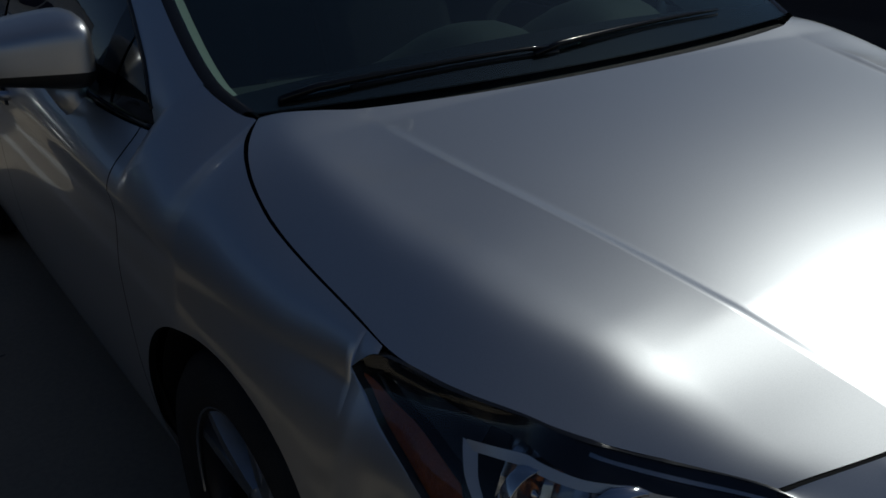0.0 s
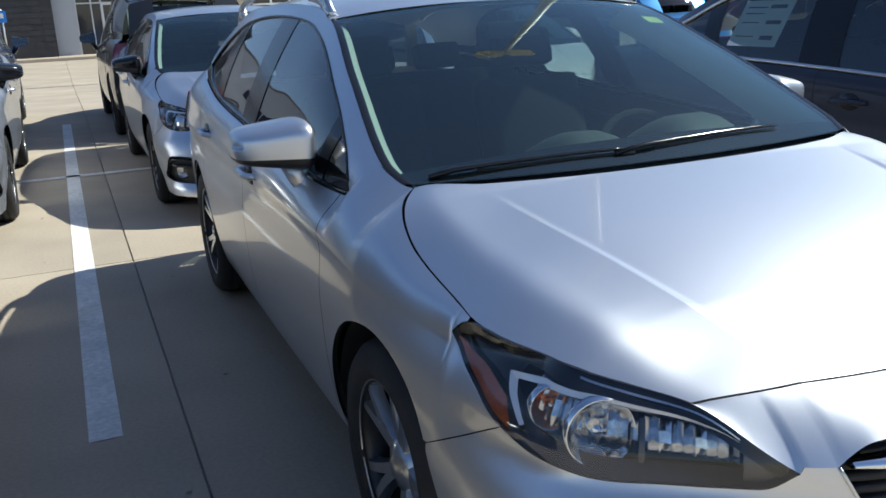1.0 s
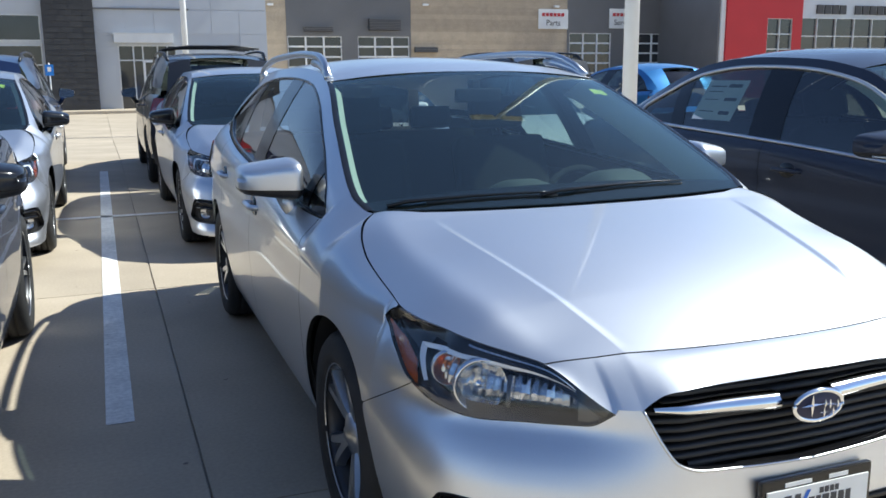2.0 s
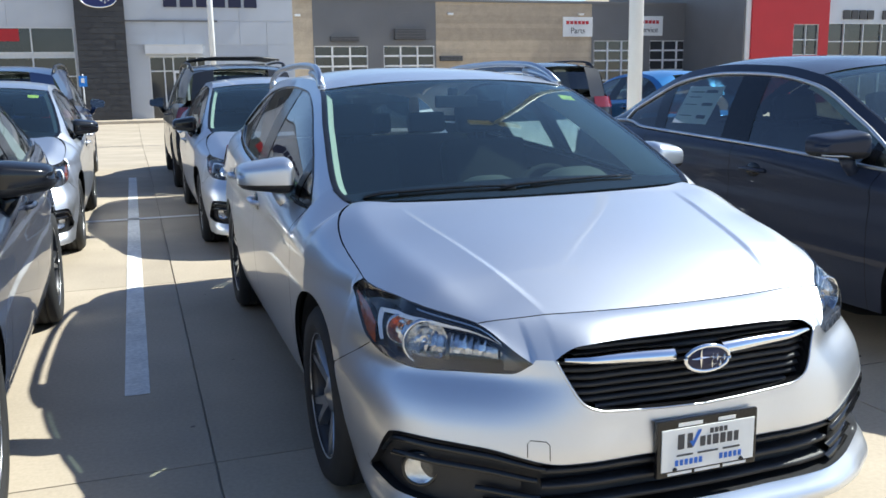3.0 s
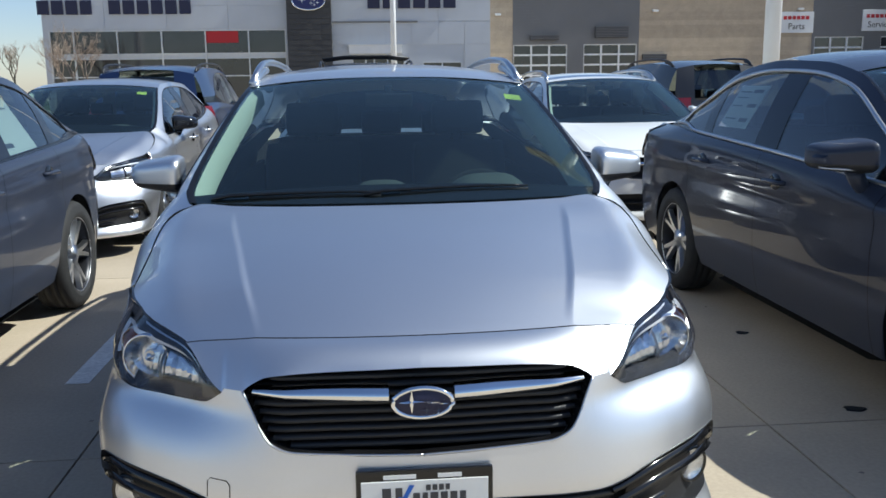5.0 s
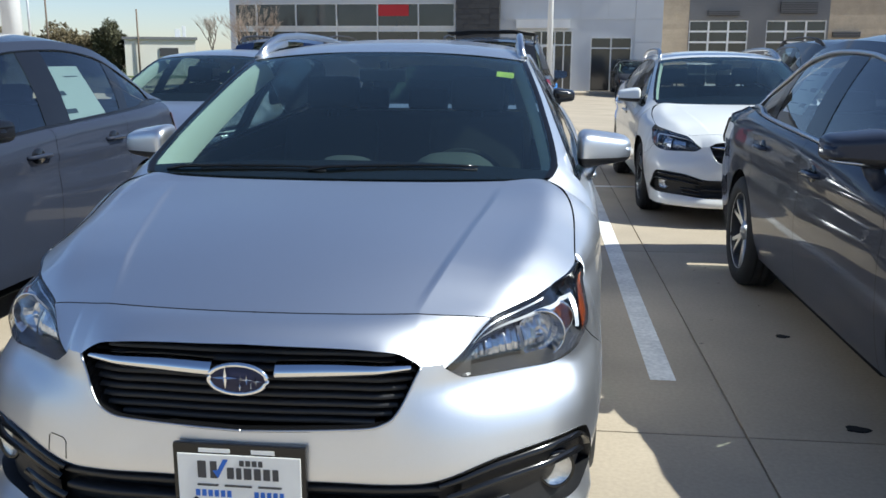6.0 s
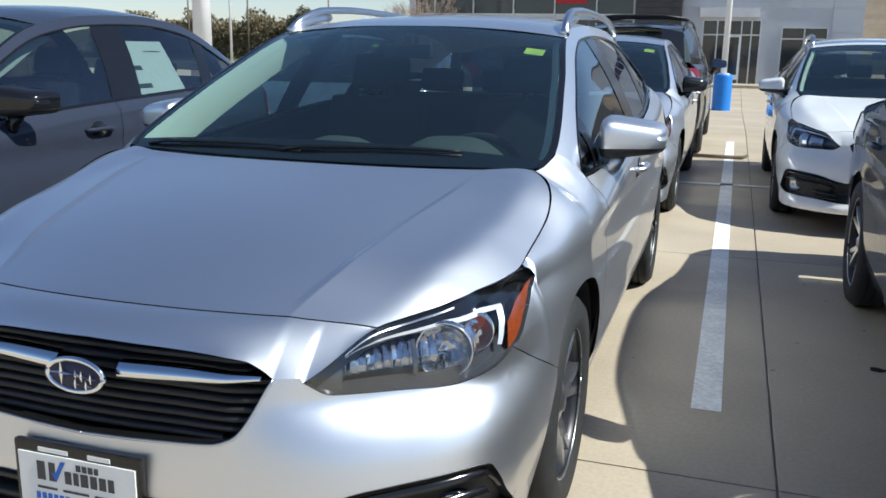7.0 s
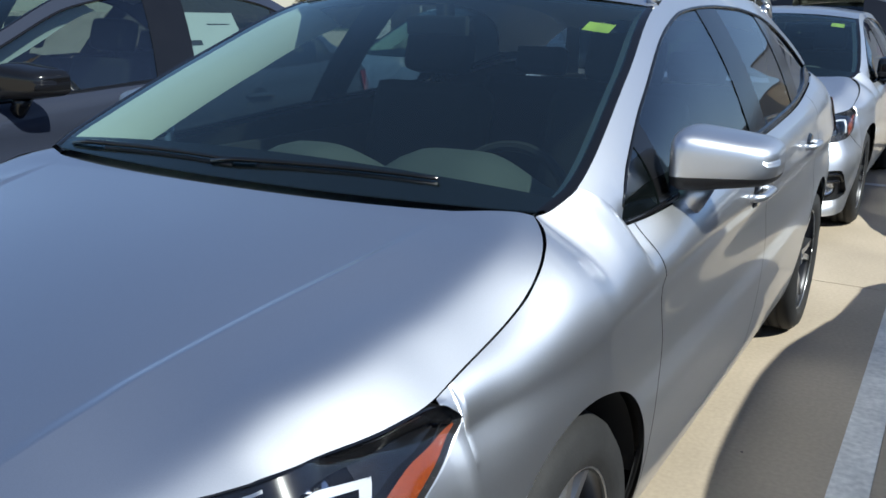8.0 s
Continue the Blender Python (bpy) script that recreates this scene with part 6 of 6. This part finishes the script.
lamp_post(4.34, 7.5, 9.5, 0.088, 0.26, 0.55, CONCRETE, "white lamp post on a round concrete base between parked cars")
blue_post = lamp_post(0.89, 24.5, 8.6, 0.085, 0.25, 0.98, BLUE_PAINT, "white lamp post on a bright blue round base")
part("camera_arm", boxes((-0.7, 0.0, -0.03, 0.03, 5.0, 5.06), (-0.75, -0.55, -0.06, 0.06, 4.85, 5.0)), WHITE_METAL, blue_post)
lamp_post(-15.3, 24.0, 10.0, 0.30, 0.42, 0.8, CONCRETE, "thick white lamp post beyond the car rows")
lamp_post(42.5, 37.5, 9.0, 0.13, 0.3, 0.8, CONCRETE, "slim white lamp post by the red panel")

hs = thing("parking_sign", "small blue square sign on a slim post", "sign", pose(-3.38, 41.0, LOT_DROP + 0.13))
mesh_object("sign_post", *tube([(0, 0, 0.0), (0, 0, 2.1)], 0.035, 8), MULLION, hs)
part("sign_plate", boxes((-0.17, 0.17, -0.05, -0.035, 1.55, 2.02), bevel=0.004), BLUE_PAINT, hs)
part("sign_mark", boxes((-0.07, 0.07, -0.06, -0.05, 1.72, 1.92)), WHITE_METAL, hs)

slim = thing("sign_post", "slim grey metal post beyond the car rows", "post", pose(-36.2, 60, LOT_DROP))
mesh_object("post", *tube([(0, 0, 0), (0, 0, 9)], [0.10, 0.08], 10), MULLION, slim)

rod = thing("metal_bar", "grey metal bar lying on the concrete", "bar", pose(1.08, 10.02, 0))
mesh_object("bar", *tube([(-0.34, 0.03, 0.03), (0.1, 0.0, 0.03), (0.30, -0.01, 0.03), (0.36, 0.03, 0.055)], 0.022, 8), WOOD_POLE, rod)


def bare_tree(x, y, height, spread, seed, depth=5, material=None, r0=None):
    """A leafless tree: tapered trunk with limbs that fork into many twigs."""
    rng = random.Random(seed)
    t = thing("bare_tree", "leafless tree with fine pale twigs", "tree", pose(x, y, LOT_DROP - 0.02), "bare trees")
    limbs, twigs = [], []

    def grow(p, d, length, r, level):
        q = p + d * length
        mid = p + d * length * 0.5 + Vector((rng.uniform(-1, 1), rng.uniform(-1, 1), 0)) * length * 0.06
        (limbs if level > depth - 3 else twigs).append(tube([p, mid, q], [r, r * 0.85, r * 0.68], 6 if level > depth - 3 else 3))
        if level == 0:
            return
        for k in range(3 if level > 2 else 4):
            a = rng.uniform(0, 2 * math.pi)
            side_ = Vector((math.cos(a), math.sin(a), rng.uniform(-0.1, 0.4)))
            nd = (d * rng.uniform(0.55, 1.0) + side_ * spread * rng.uniform(0.4, 1.0) + Vector((0, 0, 0.18))).normalized()
            grow(p + d * length * rng.uniform(0.55, 1.0), nd, length * rng.uniform(0.58, 0.82), r * 0.55, level - 1)

    grow(Vector((0, 0, 0)), Vector((0, 0, 1)), height * 0.30, r0 or height * 0.018, depth)
    mesh_object("trunk", *join(*limbs), BARK, t, "grey trunk and limbs")
    mesh_object("crown", *join(*twigs), material or TWIG, t, "fine bare twigs")
    return t


def leafy_mass(name, label, category, x0, x1, y0, y1, z1, seed, material, n, size):
    """A dense hedge or evergreen: many small tilted leaf clumps round a rough outline."""
    rng = np.random.default_rng(seed)
    V, F = [], []
    for i in range(n):
        u = rng.random()
        x = x0 + (x1 - x0) * u
        top = z1 * (0.78 + 0.22 * math.sin(x * 1.3 + seed) * math.cos(x * 0.47) + 0.08 * math.sin(x * 5.1))
        z = top * rng.random() ** 0.7
        y = y0 + (y1 - y0) * rng.random()
        s = size * rng.uniform(0.5, 1.2)
        d = rng.normal(size=(3, 3)) * s
        o = len(V)
        c = np.array([x, y, max(z * (1 - LOT_DROP / z1) + LOT_DROP, LOT_DROP + 0.05)])
        V += [c + d[0], c + d[1], c + d[2], c - d[0] * 0.8]
        F += [(o, o + 1, o + 2), (o + 1, o + 3, o + 2)]
    ob = mesh_object(name, V, F, material, smooth=False)
    return tagged(ob, label, category, kind="stuff")


bare_tree(-12.9, 40.2, 6.2, 0.75, 3, 6)
for k, (x, y, h) in enumerate(((25.0, 78, 11.5), (31.0, 82, 12.5), (-38, 112, 11), (-30, 105, 8), (-24, 100, 7.5), (-47, 125, 11))):
    bare_tree(x, y, h, 0.7, 20 + k, 5)
leafy_mass("hedge", "brown winter hedge row", "hedge", -66, -41.8, 80, 84, 4.5, 2, HEDGE, 42000, 0.095)
leafy_mass("evergreen_bush", "dark green evergreen bush", "bush", -41.9, -39.3, 79.5, 82, 4.6, 4, EVERGREEN, 9000, 0.08)
leafy_mass("hedge", "low tangled shrubs in the distance", "hedge", -31, -16, 92, 96, 4.6, 6, HEDGE, 7000, 0.15)
tagged(mesh_object("grass_verge", [(x, y, LOT_DROP + 0.02) for x, y in ((-90, 70), (-17, 70), (-17, 130), (-90, 130))], [(0, 1, 2, 3)], GRASS, smooth=False), "green grass verge beyond the lot", "grass", kind="structure")

shed = thing("white_building", "distant low white building with a dark sign", "building", pose(-35.2, 80, LOT_DROP, 0, 0, 24))
part("wall", boxes((-3.2, 3.2, 0, 6, 0, 3.35)), WALL_WHITE, shed)
part("roof", boxes((-3.4, 3.4, -0.2, 6.2, 3.35, 3.6)), CLAD_DARK, shed)
part("sign", boxes((-0.1, 1.6, -0.12, 0, 1.8, 2.6)), INK, shed)
part("chimney", boxes((1.4, 1.9, 1.0, 1.5, 3.5, 4.4), (2.1, 2.4, 1.0, 1.3, 3.5, 4.7), bevel=0.03), WHITE_METAL, shed)
for x, y, h in ((-36.9, 79, 6.1), (-45.2, 78, 8.6), (-52.0, 78, 7.7)):
    up = thing("utility_pole", "weathered wooden utility pole", "pole", pose(x, y, LOT_DROP), "utility poles")
    mesh_object("pole", *tube([(0, 0, 0), (0, 0, h)], [0.10, 0.07] if h < 9 else [0.13, 0.09], 10), WOOD_POLE, up)
    if x < -50:
        part("crossarm", boxes((-0.9, 0.9, -0.05, 0.05, h - 0.6, h - 0.48)), WOOD_POLE, up)

# ---- the cars ----
main_car, main_shell, main_geo = build_car("hatchback_car", "clean silver hatchback parked nose out on concrete", "car", pose(0, 0, 0), HATCH, PAINT_SILVER, detail=1.0, group="parked cars")
row = "parked cars"
grey_right, _, _ = build_car("sedan_car", "dark grey sedan with bright window trim, parked in its bay", "car", pose(2.79, -0.06, 0), SEDAN, PAINT_GREY, detail=0.7, group=row)
grey_left, _, _ = build_car("sedan_car", "dark grey sedan with a price sheet in its rear window", "car", pose(-2.79, 0.03, 0), SHORT_SEDAN, PAINT_GREY, GLOSS_BLACK, detail=0.7, group=row)
second_mid, _, second_geo = build_car("hatchback_car", "silver hatchback with black mirrors in the second row", "car", pose(-0.03, 5.15, 0), warped(HATCH, rails=None), PAINT_SILVER, GLOSS_BLACK, detail=0.5, group=row)
second_left, _, _ = build_car("hatchback_car", "silver hatchback with black mirrors behind the grey sedan", "car", pose(-2.73, 5.2, 0), warped(HATCH, rails=None), PAINT_SILVER, GLOSS_BLACK, detail=0.5, group=row)
build_car("hatchback_car", "white hatchback with black bumper inserts", "car", pose(2.45, 5.43, 0), HATCH, PAINT_WHITE, detail=0.5, group=row)
black_estate, _, estate_geo = build_car("suv_car", "black estate with roof bars seen from behind", "car", pose(-0.03, 14.3, 0, 0, 0, 180), SUV, PAINT_BLACK, detail=0.35, group=row)
build_car("suv_car", "dark blue estate seen from behind", "car", pose(-2.9, 14.5, 0, 0, 0, 180), SUV, PAINT_BLUE, detail=0.35, group=row)
build_car("suv_car", "black utility vehicle seen from behind", "car", pose(5.1, 15.2, 0, 0, 0, 180), SUV, PAINT_BLACK, detail=0.35, group=row)
build_car("sedan_car", "bright blue sedan seen from behind", "car", pose(7.6, 14.9, 0, 0, 0, 180), SHORT_SEDAN, PAINT_SKY, detail=0.3, group=row)
build_car("suv_car", "small dark utility vehicle parked at the storefront", "car", pose(4.9, 38.0, LOT_DROP), SUV, PAINT_BLACK, detail=0.25, group=row)

# ---- details of the silver hatchback ----
def wall_rect(shell, s0, s1, z0, z1, inset, rows=2, cols=6):
    s = np.linspace(s0, s1, cols)
    return strip(shell, s, np.full(cols, z0), np.full(cols, z1), rows, inset)


plate = part("plate_frame", boxes((-0.158, 0.158, -0.036, -0.020, 0.326, 0.486), bevel=0.006), GLOSS_BLACK, main_car, "black dealer plate frame")
part("plate_board", boxes((-0.146, 0.146, -0.0395, -0.036, 0.344, 0.462), bevel=0.001), PAPER, plate, "white paper dealer plate")


def bars(y, rows_, material, parent, name="print_bar"):
    """Rows of plain bars: height range, then pairs of left and right ends."""
    for z0, z1, ends in rows_:
        for a, b in ends:
            part(name, boxes((a, b, y - 0.0012, y, z0, z1)), material, parent)


bars(-0.0362, [(0.466, 0.476, [(-0.095, -0.02), (0.03, 0.085)]), (0.331, 0.339, [(-0.125, -0.05), (-0.04, 0.04), (0.05, 0.125)])], PAPER, plate)
bars(-0.0397, [(0.404, 0.446, [(-0.098, -0.078), (-0.068, -0.052)]), (0.404, 0.432, [(-0.028, -0.012), (-0.006, 0.006), (0.012, 0.030), (0.036, 0.052), (0.058, 0.074), (0.080, 0.094)]),
               (0.437, 0.451, [(0.002, 0.013), (0.017, 0.028), (0.032, 0.043), (0.047, 0.057)]), (0.384, 0.389, [(-0.10, -0.05), (-0.035, 0.03), (0.045, 0.10)])], INK, plate)
bars(-0.0397, [(0.358, 0.374, [(-0.105, -0.095), (-0.09, -0.08), (-0.075, -0.065), (-0.06, -0.05), (-0.045, -0.035), (-0.03, -0.02), (0.035, 0.045), (0.05, 0.06), (0.065, 0.075), (0.08, 0.09), (0.095, 0.105)])], INK_BLUE, plate)
tick = mesh_object("print_tick", [(-0.062, -0.0412, 0.424), (-0.050, -0.0412, 0.404), (-0.024, -0.0412, 0.452), (-0.036, -0.0412, 0.452), (-0.051, -0.0412, 0.424)], [(0, 1, 2, 3, 4)], INK_BLUE, plate, smooth=False)
for x in (-0.105, 0.105):
    mesh_object("plate_screw", [(x + p[1], -0.040 - p[0], 0.348 + p[2]) for p in lathe([(0, 0.004), (0.006, 0.003), (0.007, 0.0)], 12)[0]], lathe([(0, 0.004), (0.006, 0.003), (0.007, 0.0)], 12)[1], GLOSS_BLACK, plate)

# outline of the towing-eye cover
q0, q1 = main_shell.sx(0.441), main_shell.sx(0.497)
ring = [(q0, 0.408), (q0, 0.448), (q0 + 0.008, 0.458), (q1 - 0.008, 0.462), (q1, 0.454), (q1, 0.418)]
pts = np.array([main_shell.at(a, b, -0.0005) for a, b in ring]) * (-1, 1, 1)
mesh_object("tow_cover_seam", *tube(pts, 0.0012, 5), SEAM, main_car)


def on_screen(geo, x, t, lift=-0.006):
    """A place on the windscreen: x across, t from foot to head."""
    S_ = geo["screen"]
    i = t * (len(S_) - 1)
    a, b = S_[int(i)], S_[min(int(i) + 1, len(S_) - 1)]
    r = a + (b - a) * (i - int(i))
    return Vector((x, float(np.interp(abs(x), r[:, 0], r[:, 1])), float(np.interp(abs(x), r[:, 0], r[:, 2])) + lift))


def windscreen_note(car, geo, x, t, w, h, material, name="screen_sticker", label="yellow green windscreen sticker"):
    P = [on_screen(geo, x, t), on_screen(geo, x + w, t), on_screen(geo, x + w, t + h), on_screen(geo, x, t + h)]
    return mesh_object(name, P, [(0, 1, 2, 3)], material, car, label, smooth=False)


windscreen_note(main_car, main_geo, 0.487, 0.80, 0.07, 0.055, STICKER)


def price_sheet(car, side, x, y, z, w, h, lean, label="white price sheet inside the rear side window", printed=((-0.38, -0.05, 0.32, 0.40), (0.0, 0.4, 0.33, 0.36), (-0.4, -0.1, -0.02, 0.06), (0.05, 0.4, 0.0, 0.02), (-0.38, -0.12, -0.36, -0.27), (0.02, 0.4, -0.3, -0.28), (0.02, 0.4, 0.2, 0.22))):
    """A printed sheet behind a side window; the window's plane leans in by lean degrees."""
    m = Matrix.Translation((side * x, y, z)) @ pose(0, 0, 0, 0, -side * lean, 0)
    sheet_ = part("price_sheet", boxes((-0.001, 0.001, -w / 2, w / 2, -h / 2, h / 2)), PAPER, car, label, at=m)
    for a, b, lo, hi in printed:
        part("print_bar", boxes((0.001, 0.002, a * w, b * w, lo * h, hi * h)) if side > 0 else boxes((-0.002, -0.001, a * w, b * w, lo * h, hi * h)), INK, sheet_)


price_sheet(grey_left, 1, 0.760, 3.02, 1.15, 0.48, 0.36, 31, printed=((-0.40, -0.14, -0.02, 0.06), (-0.40, -0.12, -0.34, -0.26), (0.05, 0.38, 0.30, 0.32)))
price_sheet(grey_right, -1, 0.745, 3.02, 1.20, 0.36, 0.27, 31)

for other in (second_mid, second_left):
    windscreen_note(other, second_geo, 0.44, 0.80, 0.09, 0.07, STICKER)
# load bars across the estate's roof rails
for y in (2.55, 2.95, 3.35, 3.75):
    mesh_object("load_bar", *tube([(-0.60, y, 1.70), (-0.3, y, 1.735), (0.3, y, 1.735), (0.60, y, 1.70)], 0.014, 6), PLASTIC, black_estate, "black roof load bar")

# dark tar spots on the slabs
for x, y, r in ((1.90, 2.52, 0.030), (1.88, 1.38, 0.040)):
    ring = [(r * (1 + 0.25 * math.sin(3 * a + x)) * math.cos(a), 0.7 * r * (1 + 0.2 * math.cos(2 * a + y)) * math.sin(a), 0.0) for a in np.linspace(0, 2 * math.pi, 19)[:-1]]
    low_ring = [(1.12 * p[0], 1.12 * p[1], -0.004) for p in ring]
    spot = mesh_object("tar_spot", ring + low_ring, [tuple(range(18))] + [(i, 18 + i, 18 + (i + 1) % 18, (i + 1) % 18) for i in range(18)], SEAM, smooth=False, at=pose(x, y, 0.005))
    tagged(spot, "small dark tar spot on the concrete", "stain", "tar spots", "structure")

# dry leaf crumbs and grit scattered on the concrete
rng_l = np.random.default_rng(11)
V_, F_ = [], []
for _ in range(150):
    x, y = rng_l.uniform(-4.2, 4.4), rng_l.uniform(-1.5, 8.0)
    s = rng_l.uniform(0.004, 0.016)
    a = rng_l.uniform(0, 6.28)
    o = len(V_)
    for k in range(5):
        q = a + k * 1.2566
        V_.append((x + s * math.cos(q) * rng_l.uniform(0.6, 1.2), y + s * math.sin(q) * rng_l.uniform(0.3, 0.8), 0.0045 + 0.004 * rng_l.random()))
    F_.append(tuple(range(o, o + 5)))
tagged(mesh_object("leaf_litter", V_, F_, BARK, smooth=False), "dry brown leaf crumbs and grit on concrete", "litter", kind="stuff")
